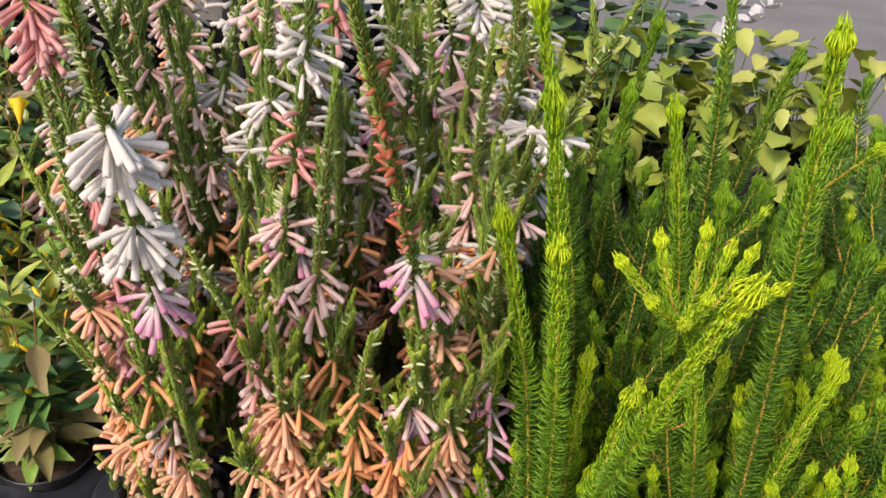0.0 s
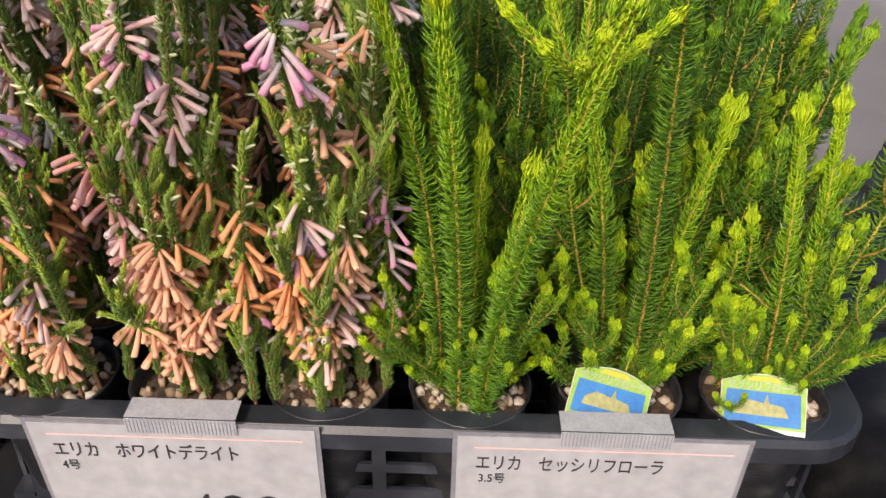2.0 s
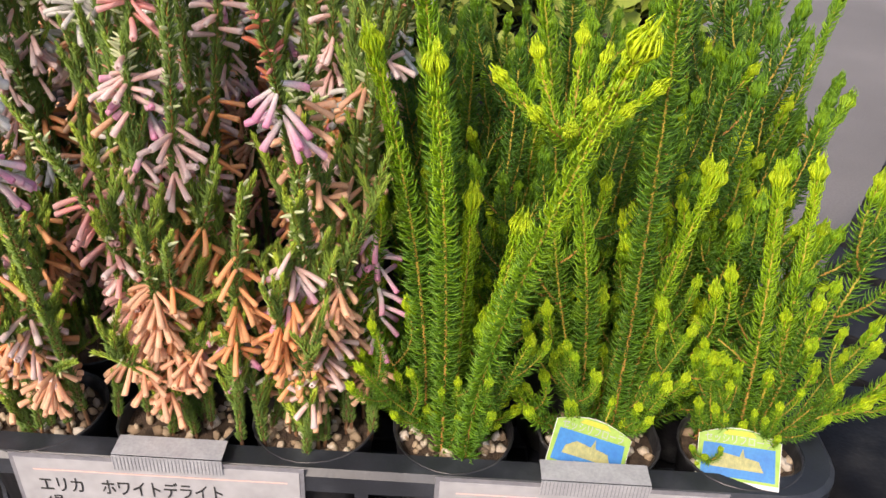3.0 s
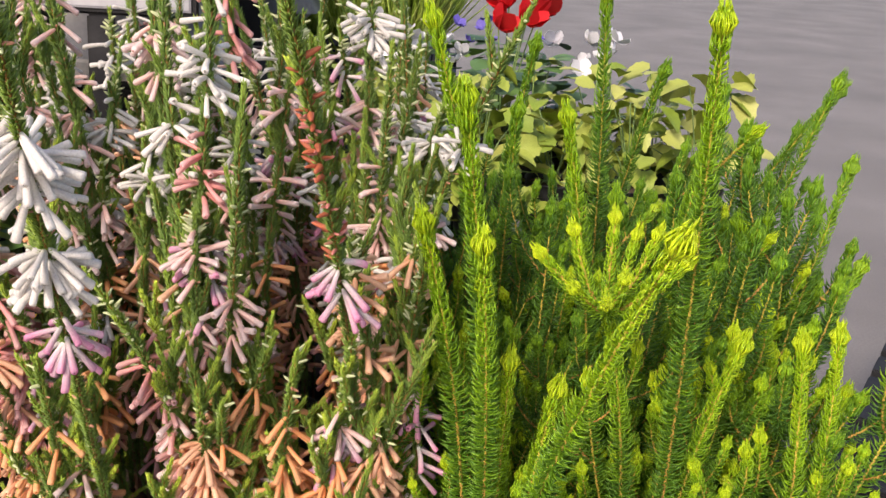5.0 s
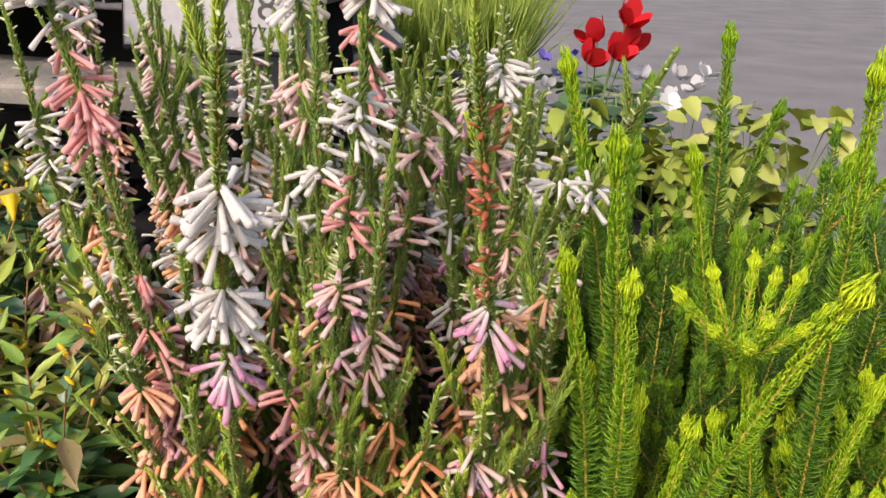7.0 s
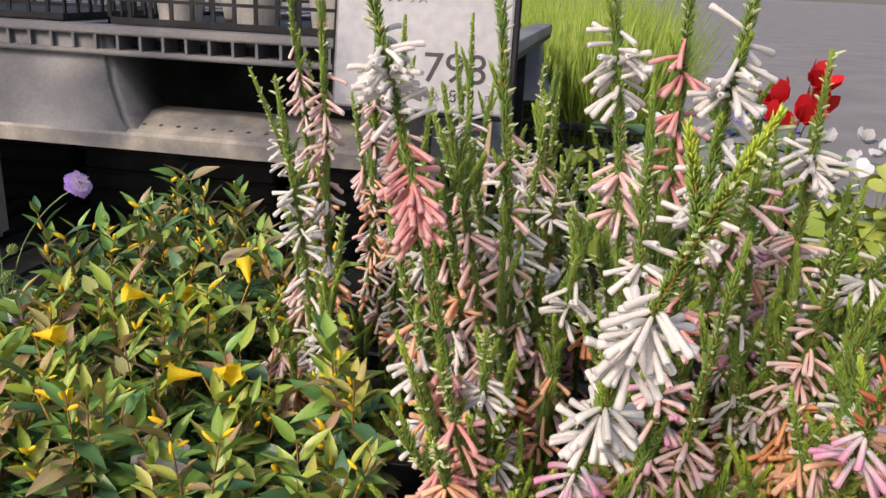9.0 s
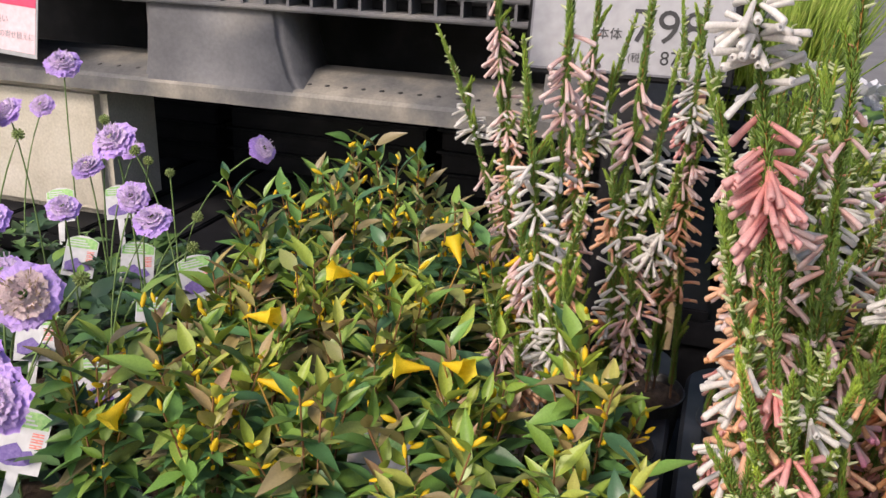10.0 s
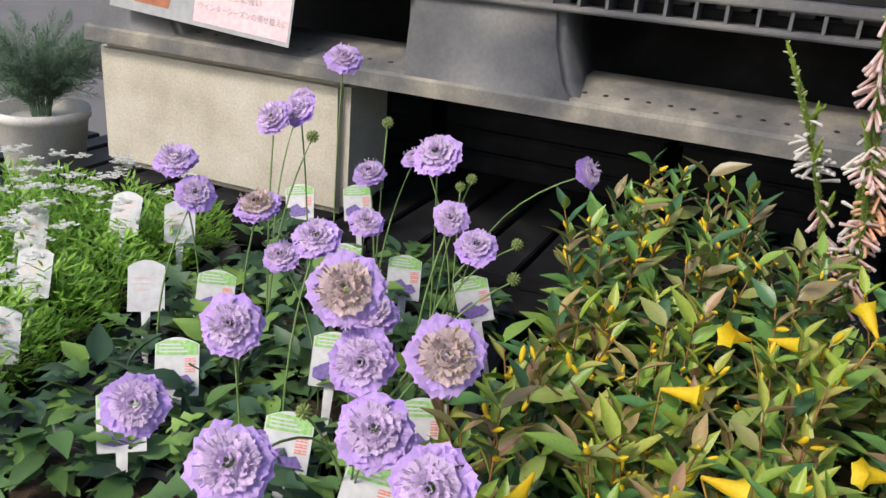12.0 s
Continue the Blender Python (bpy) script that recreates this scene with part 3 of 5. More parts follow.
def branch(L, lean, forks, fresh):
    """A branch that leans out along +x, bends upward and forks into plump-tipped shoots."""
    g = Geo()
    sx, cz = math.sin(lean), math.cos(lean)
    base, mid, tip = np.zeros(3), np.array((0.55 * sx, rng.normal(0, 0.05), 0.45 * cz)) * L, np.array((0.85 * sx, rng.normal(0, 0.1), cz + 0.12 * sx)) * L
    s = np.linspace(0, 1, 10)[:, None]
    pts = (1 - s) ** 2 * base + 2 * s * (1 - s) * mid + s ** 2 * tip
    bristles(g, pts, 0.0118, 0.0015, fresh, 1450, 0.034, 62, 0.0014)
    for k in range(forks):
        f = 0.2 + 0.62 * (k + rng.random()) / forks
        p, d = along(pts, np.array([f]))
        a = k * 2.4 + rng.normal(0, 0.4)
        side = np.array((math.cos(a) * 0.8, math.sin(a), 0.25))
        l = L * rng.uniform(0.26, 0.5)
        end = p[0] + (unit(d[0] + side * 0.75) * 0.8 + np.array((0, 0, 0.25))) * l
        m = p[0] + unit(d[0] * 0.5 + side) * l * 0.5
        q = np.linspace(0, 1, 7)[:, None]
        bristles(g, (1 - q) ** 2 * p[0] + 2 * q * (1 - q) * m + q ** 2 * end, 0.0105, 0.0013, fresh * rng.uniform(0.85, 1.03), 1450, 0.03, 60, 0.0011)
    return g.mesh("shoot", ["needle_green", "twig"])


# branches by kind: low and spreading, upright, and rear ones with shade painted in as duller green
LOW = [branch(L, radians(a), f, fr) for L, a, f, fr in ((0.085, 62, 2, 0.9), (0.1, 70, 3, 0.95), (0.115, 55, 3, 0.9), (0.13, 64, 4, 1.0), (0.12, 74, 3, 0.88), (0.1, 48, 2, 0.95))]
UPRIGHT = [branch(L, radians(a), f, fr) for L, a, f, fr in ((0.13, 12, 3, 0.85), (0.155, 22, 4, 0.95), (0.18, 16, 4, 0.9), (0.2, 26, 5, 0.95), (0.16, 34, 4, 1.0), (0.225, 20, 5, 0.92))]
SHADE_TONED = [branch(L, radians(a), f, fr) for L, a, f, fr in ((0.16, 14, 3, 0.6), (0.19, 20, 4, 0.55), (0.22, 12, 4, 0.66), (0.25, 18, 5, 0.58), (0.28, 10, 5, 0.5))]
SPRIG = [bristle_shoot(curve_points((0, 0, 0), (rng.normal(0, 0.008), rng.normal(0, 0.008), L), 7), 0.0105, 0.0013, f, 1750, 0.026) for L, f in ((0.035, 0.85), (0.045, 0.95), (0.055, 0.9), (0.07, 0.95), (0.085, 0.85))]


def spray(root, base, tip, k, fresh=1.0, up=0.45):
    """A tall stem, bare-sided or with a few short shoots standing up from it."""
    root_at = np.array(root.location)
    pts = curve_points(np.array(base) - root_at, np.array(tip) - root_at, 14, up=up)
    main = part("shoot", bristle_shoot(pts, 0.0165, 0.0016, fresh, 1900, 0.14), root)
    for s in np.linspace(0.35, 0.85, k):
        p, d = along(pts, np.array([s]))
        o = part("side_shoot", SPRIG[int(rng.integers(5))], main, at=tuple(p[0]))
        o.rotation_euler = (rng.normal(0, 0.5), rng.normal(0, 0.5), rng.uniform(0, 6.28))
    return main


GREEN_COLS, GREEN_ROWS = (0.191, 0.319, 0.440), (0.775, 0.898, 1.02, 1.145)
green_pots = {}
for ix, gx in enumerate(GREEN_COLS):
    for iy, gy in enumerate(GREEN_ROWS):
        jx, jy = gx + rng.normal(0, 0.004), gy + rng.normal(0, 0.004)
        root = potted("heath_plant", jx, jy, "bright green bristly heath in a black pot", "potted plant", "green heaths in the tray", 85 if iy == 0 else 0)
        green_pots[ix, iy] = root
        plan = [(UPRIGHT, (11, 11, 11)[ix], 0.02), (LOW, (8, 10, 11)[ix], 0.03), (SPRIG, 12, 0.034)] if iy == 0 else [(SHADE_TONED, (11, 10, 9)[iy - 1], 0.028), (UPRIGHT, (5, 4, 3)[iy - 1], 0.02)]
        for kinds, count, reach in plan:
            for k in range(count):
                a = 6.2832 * (k + rng.uniform(-0.3, 0.3)) / count
                near = math.sin(a) < -0.2 and iy == 0
                if near and kinds is LOW and rng.random() < 0.55:
                    continue
                r = reach * math.sqrt(rng.random())
                o = part("shoot", kinds[int(rng.integers(len(kinds)))], root, at=(r * math.cos(a), r * math.sin(a) + (0.014 if iy == 0 else 0), 0.101))
                size = rng.uniform(0.85, 1.12) * (0.5 if near and kinds is LOW else 0.72 if near else 1.0) * (1.18 if ix == 2 and kinds is not SPRIG and not near else 1.0)
                o.scale = (size,) * 3
                o.rotation_euler = (rng.normal(0, 0.12), rng.normal(0, 0.12), a + rng.normal(0, 0.25))
# tall stems: column, row, foot offset, tip, side shoots, freshness (lowered at the back to paint shade)
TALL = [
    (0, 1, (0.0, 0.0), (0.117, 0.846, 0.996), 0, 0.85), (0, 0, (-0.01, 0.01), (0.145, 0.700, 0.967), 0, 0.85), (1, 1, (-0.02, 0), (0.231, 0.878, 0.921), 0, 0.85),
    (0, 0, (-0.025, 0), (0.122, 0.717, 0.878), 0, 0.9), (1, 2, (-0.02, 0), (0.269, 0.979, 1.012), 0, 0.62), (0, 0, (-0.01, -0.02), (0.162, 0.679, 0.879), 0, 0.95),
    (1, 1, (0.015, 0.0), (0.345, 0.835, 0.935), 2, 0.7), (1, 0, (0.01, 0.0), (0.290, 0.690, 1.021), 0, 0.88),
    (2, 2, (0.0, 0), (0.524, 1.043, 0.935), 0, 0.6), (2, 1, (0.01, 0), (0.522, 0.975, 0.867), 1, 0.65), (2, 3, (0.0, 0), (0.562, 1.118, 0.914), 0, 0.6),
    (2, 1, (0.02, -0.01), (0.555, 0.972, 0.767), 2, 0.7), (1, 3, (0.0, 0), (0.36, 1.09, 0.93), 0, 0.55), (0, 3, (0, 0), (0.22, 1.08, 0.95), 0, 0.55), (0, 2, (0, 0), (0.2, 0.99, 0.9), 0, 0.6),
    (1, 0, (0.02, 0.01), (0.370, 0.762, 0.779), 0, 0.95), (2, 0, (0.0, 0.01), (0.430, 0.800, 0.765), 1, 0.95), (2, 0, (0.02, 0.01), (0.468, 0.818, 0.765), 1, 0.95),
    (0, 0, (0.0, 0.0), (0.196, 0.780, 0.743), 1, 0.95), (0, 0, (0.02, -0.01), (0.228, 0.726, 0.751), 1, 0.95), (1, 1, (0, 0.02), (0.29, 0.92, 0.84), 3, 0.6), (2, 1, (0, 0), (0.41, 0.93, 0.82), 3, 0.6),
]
for c, r, off, tip, k, fresh in TALL:
    root = green_pots[c, r]
    base = (root.location.x + off[0], root.location.y + off[1], root.location.z + 0.1)
    spray(root, base, tip, k, fresh)
root = green_pots[0, 0]
spray(root, (root.location.x + 0.01, root.location.y - 0.03, root.location.z + 0.1), (0.251, 0.559, 0.931), 0, 1.0, 0.25)
# the candelabrum of fresh tips
root = green_pots[1, 0]
stem_top = np.array((0.256, 0.735, 0.815))
main = spray(root, (0.305, 0.775, POT_Z + 0.1), stem_top, 0, 0.9)
for dx, dy, dz in ((-0.055, -0.01, 0.052), (-0.03, 0.005, 0.066), (-0.032, -0.03, 0.035), (0.0, 0.012, 0.075), (0.004, -0.03, 0.045), (0.03, 0.0, 0.068), (0.03, -0.028, 0.04), (0.052, -0.01, 0.05), (-0.01, -0.045, 0.03), (0.02, 0.02, 0.06)):
    b = stem_top - np.array(root.location) + (0, 0, -0.012)
    part("side_shoot", bristle_shoot(curve_points(b, b + np.array((dx, dy, dz)), 8, (dx * 0.5, dy * 0.5, -dz * 0.3)), 0.0105, 0.0014, 1.0, 1900, 0.05), main)


# ---------- white and salmon tube-flowered heath ----------
WHITE, CREAM, ROSE, PINK, SALMON, ORANGE, CORAL = (0.8, 0.77, 0.73), (0.66, 0.7, 0.42), (0.78, 0.34, 0.52), (0.82, 0.5, 0.48), (0.87, 0.47, 0.28), (0.87, 0.38, 0.15), (0.8, 0.32, 0.29)
BLENDS = {"white": (WHITE, WHITE), "tipped": (WHITE, ROSE), "blush": ((0.84, 0.54, 0.48), (0.82, 0.68, 0.66)), "pink": (CORAL, PINK), "salmon": (SALMON, (0.92, 0.6, 0.4)), "orange": (ORANGE, (0.86, 0.48, 0.24))}


def tubes(g, pts, s0, s1, n, blend, length=0.0245, droop=None, mi=0):
    """Blunt tubular flowers hanging in whorls round a stem between two fractions of its length."""
    droop = (rng.uniform(0.0, 0.5) if blend == "white" else rng.uniform(0.15, 0.8)) if droop is None else droop
    n = int(n * 1.3)
    whorls = max(1, round((s1 - s0) / 0.06))
    s = np.clip(s0 + (s1 - s0) * (rng.integers(0, whorls, n) + 0.5) / whorls + rng.normal(0, 0.022, n), 0, 0.99)
    p, d = along(pts, s)
    u, w = frames_of(d)
    a = np.arange(n) * 2.399 + rng.normal(0, 0.3, n)
    out = np.cos(a)[:, None] * u + np.sin(a)[:, None] * w
    dirs = unit(out + np.array([0, 0, -1.0]) * (droop + rng.normal(0, 0.36, n))[:, None])
    c0, c1 = np.array(BLENDS[blend][0]), np.array(BLENDS[blend][1])
    rad = np.array([0.001, 0.0016, 0.002, 0.0023, 0.0025, 0.0023, 0.001])
    at = np.array([0.0, 0.1, 0.5, 0.8, 0.93, 0.985, 1.0])
    m = 6
    ang = np.linspace(0, 2 * np.pi, m, endpoint=False)
    k = np.arange(6)[:, None] * m
    j = np.arange(m)[None]
    f = np.stack([k + j, k + (j + 1) % m, k + m + (j + 1) % m, k + m + j], -1).reshape(-1, 4)
    uu, ww = frames_of(dirs)
    for i in range(n):
        L = length * rng.uniform(0.72, 1.12)
        q = rng.uniform(0.88, 1.15)
        side = uu[i] * rng.normal(0, 0.0018) + np.array([0, 0, -1.0]) * rng.uniform(0, 0.005)
        ring = p[i] + dirs[i] * (0.002 + L * at)[:, None] + side * (at ** 2)[:, None]
        v = ring[:, None] + (rad * q)[:, None, None] * (np.cos(ang)[None, :, None] * uu[i] + np.sin(ang)[None, :, None] * ww[i])
        tone = rng.uniform(0.82, 1.08) * (c0 + (c1 - c0) * np.clip(at ** 1.3 + rng.normal(0, 0.12), 0, 1)[:, None])
        g.add(v.reshape(-1, 3), f, 0, np.repeat(np.clip(tone, 0, 1), m, 0), mi)


def buds(g, pts, s0, s1, n, col, size=0.0035):
    s = rng.uniform(s0, s1, n)
    p, d = along(pts, s)
    u, w = frames_of(d)
    a = rng.uniform(0, 6.28, n)
    out = unit(np.cos(a)[:, None] * u + np.sin(a)[:, None] * w + 0.5 * d)
    for i in range(n):
        z = size * rng.uniform(0.7, 1.3)
        path = p[i] + out[i] * np.array([0.002, 0.004, 0.0055, 0.007])[:, None] * (z / 0.0035)
        k0 = g.n
        tube(g, path, z * 0.34, z * 0.2, 5, col=np.array(col) * rng.uniform(0.85, 1.1))
        g.add([path[-1] + out[i] * z * 0.4], np.zeros((0, 4), int), 0, col)
        g.f.append(np.array([(k0 + 15 + j, k0 + 15 + (j + 1) % 5, k0 + 20) for j in range(5)]))
        g.mi.append(np.zeros(5))


def heather_stem(root, base, tip, clusters, fresh=0.6, sprigs=14, red=0, full=1.0, bulge=None):
    """A flowering stem. clusters: (from, to, flowers, colour blend) in fractions of its length."""
    off = np.array(root.location)
    L = np.linalg.norm(np.array(tip) - np.array(base))
    pts = curve_points(np.array(base) - off, np.array(tip) - off, 16, rng.normal(0, 0.006, 3) if bulge is None else bulge)
    g = Geo()
    tube(g, pts, 0.0018, 0.0008, 5, 0.0, 0.6, 1)
    clothe(g, pts, 3800 * full, 0.0082, 0.0015, 40, 14, 0.3, fresh, 0.05, 0, 0.05)
    for s in rng.uniform(0.12, 0.93, int(sprigs * full)):
        p, d = along(pts, np.array([s]))
        a = rng.uniform(0, 6.28)
        end = p[0] + np.array((math.cos(a) * 0.014, math.sin(a) * 0.014, rng.uniform(0.02, 0.05)))
        sp = curve_points(p[0], end, 5, up=0.2)
        tube(g, sp, 0.0008, 0.0005, 4, 0.2, 0.7, 1)
        clothe(g, sp, 3600, 0.0075, 0.0014, 42, 14, 0.32, min(1.0, fresh + 0.1), 0.02, 0)
    stem = part("stem", g.mesh("stem", ["needle_heath", "twig"]), root)
    gf = Geo()
    for s0, s1, n, blend in clusters:
        tubes(gf, pts, s0, s1, n, blend)
    top = max((c[1] for c in clusters), default=0.5)
    buds(gf, pts, min(0.95, top), min(1.0, top + 0.2), 22 if L > 0.3 else 5, CREAM if not red else CORAL, 0.0037)
    buds(gf, pts, 0.3, 0.9, 16, (0.6, 0.3, 0.2), 0.003)
    if red:
        buds(gf, pts, top, 0.9, red, (0.55, 0.16, 0.08), 0.005)
    tagged(part("blossom", gf.mesh("blossom", ["petal"]), stem), kind="stuff")
    return stem


HEATHER_COLS = (-0.167, -0.045, 0.078)
heather = {}
LABELS = {0: "flowering heath with drooping peach and white tubes", 1: "tall heath with white and pink tube flowers", 2: "tall heath with pale pink tube flowers"}
for ix, hx in enumerate(HEATHER_COLS):
    for iy in range(5):
        y = 0.776 + 0.12 * iy
        root = potted("heather_plant", hx + rng.normal(0, 0.004), y + rng.normal(0, 0.004), LABELS[min(iy, 2)] + " in a black pot", "potted plant", "white heaths in the tray", 70 if iy == 0 else 0)
        heather[ix, iy] = root
        x0, y0, z0 = root.location.x, root.location.y, root.location.z + 0.1
        if iy == 0:
            # low peach clusters and green sprigs at the front
            for k in range(19):
                a = rng.uniform(0, 6.28)
                h = rng.uniform(0.08, 0.3)
                lean = rng.uniform(0.02, 0.085)
                tip = (x0 + lean * math.cos(a), y0 - 0.01 + lean * math.sin(a), z0 + h)
                blend = "salmon" if h < 0.2 and rng.random() < 0.7 else ("orange" if rng.random() < 0.6 else ("tipped" if rng.random() < 0.4 else "blush"))
                cl = [(0.4, 0.8, int(rng.integers(14, 26)), blend)] if rng.random() < 0.9 else []
                heather_stem(root, (x0 + rng.normal(0, 0.022), y0 + rng.normal(0, 0.018), z0), tip, cl, rng.uniform(0.5, 0.95), 12)
        # leafy shoots without flowers fill the foot of the plant
        for k in range((5, 4, 0, 0, 0)[iy]):
            a = 6.2832 * (k + rng.random()) / 7
            lean = rng.uniform(0.02, 0.06)
            heather_stem(root, (x0 + rng.normal(0, 0.02), y0 + rng.normal(0, 0.02), z0), (x0 + lean * math.cos(a), y0 + lean * math.sin(a), z0 + rng.uniform(0.07, 0.2)), [], rng.uniform(0.6, 0.95), 12)
        for k in range((6, 11, 11, 9, 7)[iy]):
            a = rng.uniform(0, 6.28)
            lean = rng.uniform(0.0, 0.085)
            h = rng.uniform(0.32, 0.46 + 0.02 * iy) if iy else rng.uniform(0.28, 0.4)
            tip = (x0 + lean * math.cos(a), y0 + lean * math.sin(a) - 0.01, z0 + h)
            low = rng.choice(["salmon", "orange", "pink", "salmon", "salmon"])
            high = rng.choice(["white", "blush", "tipped", "white", "salmon", "blush", "white"])
            c = rng.uniform(0.72, 0.96)
            cl = [(c - 0.06, c, int(rng.integers(8, 18)), high), (c - 0.24, c - 0.16, int(rng.integers(6, 16)), high if rng.random() < 0.5 else low), (0.22, c - 0.3, int(rng.integers(12, 26)), low)]
            if rng.random() < 0.15:
                cl = cl[1:]
            heather_stem(root, (x0 + rng.normal(0, 0.02), y0 + rng.normal(0, 0.02), z0), tip, cl, rng.uniform(0.3, 0.62), full=1.0 if iy < 2 else 0.6)
# stems that stand out: column, row, tip, clusters, freshness, red buds
STEMS = [
    (2, 0, (0.060, 0.548, 1.06), [(0.60, 0.65, 13, "tipped")], 0.8, 36),
    (0, 0, (-0.275, 0.735, 1.15), [(0.81, 0.87, 36, "white"), (0.69, 0.76, 44, "pink"), (0.3, 0.55, 34, "pink")], 0.6, 0),
    (1, 0, (-0.11, 0.87, 1.15), [(0.83, 0.89, 26, "white"), (0.72, 0.77, 22, "blush")], 0.5, 0),
    (1, 0, (-0.01, 0.77, 1.14), [(0.84, 0.9, 30, "white"), (0.7, 0.77, 22, "white"), (0.58, 0.64, 14, "pink")], 0.5, 0),
    (2, 1, (0.067, 0.9, 1.06), [(0.83, 0.89, 26, "white"), (0.7, 0.76, 14, "blush")], 0.5, 0),
    (1, 1, (-0.05, 0.85, 1.16), [(0.72, 0.86, 24, "pink")], 0.5, 0),
    (0, 0, (-0.25, 0.765, 0.93), [(0.35, 0.62, 40, "pink"), (0.62, 0.85, 24, "salmon")], 0.5, 0),
    (0, 0, (-0.2, 0.72, 0.84), [(0.3, 0.85, 48, "pink")], 0.5, 0),
    (0, 1, (-0.25, 0.88, 0.95), [(0.3, 0.6, 36, "salmon"), (0.6, 0.85, 26, "blush")], 0.5, 0),
    (0, 1, (-0.23, 0.85, 1.02), [(0.5, 0.8, 34, "blush")], 0.5, 0),
    (0, 2, (-0.27, 1.0, 0.98), [(0.3, 0.6, 30, "salmon"), (0.62, 0.85, 26, "blush")], 0.5, 0),
    (1, 0, (-0.11, 0.72, 0.82), [(0.4, 0.8, 46, "pink")], 0.6, 0),
    (1, 0, (-0.03, 0.70, 0.74), [(0.4, 0.8, 44, "salmon")], 0.7, 0),
    (2, 0, (0.05, 0.70, 0.70), [(0.4, 0.8, 40, "orange")], 0.7, 0),
    (2, 0, (0.10, 0.72, 0.72), [(0.4, 0.8, 34, "salmon")], 0.7, 0),
    (0, 1, (-0.19, 0.84, 1.12), [(0.6, 0.8, 16, "blush")], 0.45, 0),
    (1, 0, (-0.070, 0.794, 1.04), [(0.7, 0.8, 14, "white"), (0.4, 0.6, 24, "salmon")], 0.5, 0),
    (2, 1, (0.189, 0.785, 1.01), [(0.74, 0.82, 10, "white"), (0.6, 0.68, 12, "blush")], 0.5, 0),
    (2, 0, (0.085, 0.690, 0.83), [(0.5, 0.62, 12, "tipped"), (0.62, 0.68, 8, "blush")], 0.95, 0),
    (2, 0, (0.135, 0.715, 0.78), [(0.5, 0.64, 14, "salmon")], 0.6, 0),
    (0, 0, (-0.09, 0.70, 0.625), [(0.35, 0.7, 34, "salmon")], 0.7, 0),
    (1, 0, (-0.065, 0.73, 0.75), [(0.45, 0.7, 34, "salmon")], 0.6, 0),
    (0, 0, (-0.25, 0.735, 0.72), [(0.4, 0.75, 40, "salmon")], 0.6, 0),
    (0, 0, (-0.23, 0.72, 0.86), [(0.4, 0.7, 40, "pink")], 0.7, 0),
    (2, 1, (0.09, 0.83, 0.97), [(0.62, 0.78, 24, "blush"), (0.4, 0.58, 30, "orange")], 0.5, 0),
    (2, 1, (0.11, 0.80, 0.90), [(0.5, 0.72, 30, "orange")], 0.5, 0),
    (1, 0, (0.0, 0.74, 0.95), [(0.55, 0.68, 20, "blush"), (0.35, 0.5, 22, "orange")], 0.5, 0),
]
for c, r, tip, cl, fresh, red in STEMS:
    root = heather[c, r]
    heather_stem(root, (root.location.x + rng.normal(0, 0.008), root.location.y - 0.01, root.location.z + 0.1), tip, cl, fresh, 8, red)
# the large white head that leans out over the front of the tray
root = heather[0, 0]
heather_stem(root, (root.location.x + 0.045, root.location.y - 0.012, root.location.z + 0.1), (-0.038, 0.51, 1.06), [(0.76, 0.81, 40, "white"), (0.63, 0.68, 32, "white"), (0.51, 0.57, 16, "tipped")], 0.95, 10, bulge=(0, -0.06, 0))
# a further group of heath pots behind the jessamine
for x, y, tips in ((-0.395, 1.03, [(-0.428, 0.985, 1.0, "white"), (-0.40, 1.04, 1.12, "blush"), (-0.36, 1.0, 0.86, "salmon"), (-0.44, 1.05, 0.85, "blush"), (-0.45, 0.985, 0.76, "blush"), (-0.41, 0.96, 0.72, "salmon"), (-0.36, 0.965, 0.79, "white")]),
                   (-0.32, 1.15, [(-0.33, 1.12, 1.06, "blush"), (-0.30, 1.14, 0.98, "white"), (-0.36, 1.18, 0.9, "salmon"), (-0.28, 1.1, 0.88, "white")]),
                   (-0.40, 1.27, [(-0.40, 1.26, 1.08, "blush"), (-0.44, 1.28, 0.95, "blush"), (-0.36, 1.3, 1.0, "white")]),
                   (-0.52, 1.345, [(-0.555, 1.33, 1.12, "blush"), (-0.64, 1.40, 0.96, "white"), (-0.53, 1.36, 0.98, "blush"), (-0.49, 1.33, 0.9, "salmon")]),
                   (-0.29, 1.30, [(-0.28, 1.28, 1.06, "white"), (-0.25, 1.3, 0.98, "blush"), (-0.31, 1.33, 1.02, "pink")])):
    root = potted("heather_plant", x, y, "tall heath with white and blush tube flowers in a black pot", "potted plant", "white heaths in the tray")
    for tx, ty, tz, b in tips:
        heather_stem(root, (x + rng.normal(0, 0.012), y + rng.normal(0, 0.012), POT_Z + 0.1), (tx, ty, tz), [(0.68, 0.8, 26, b), (0.3, 0.62, 30, str(rng.choice(["blush", "white", "salmon"])))], 0.55)


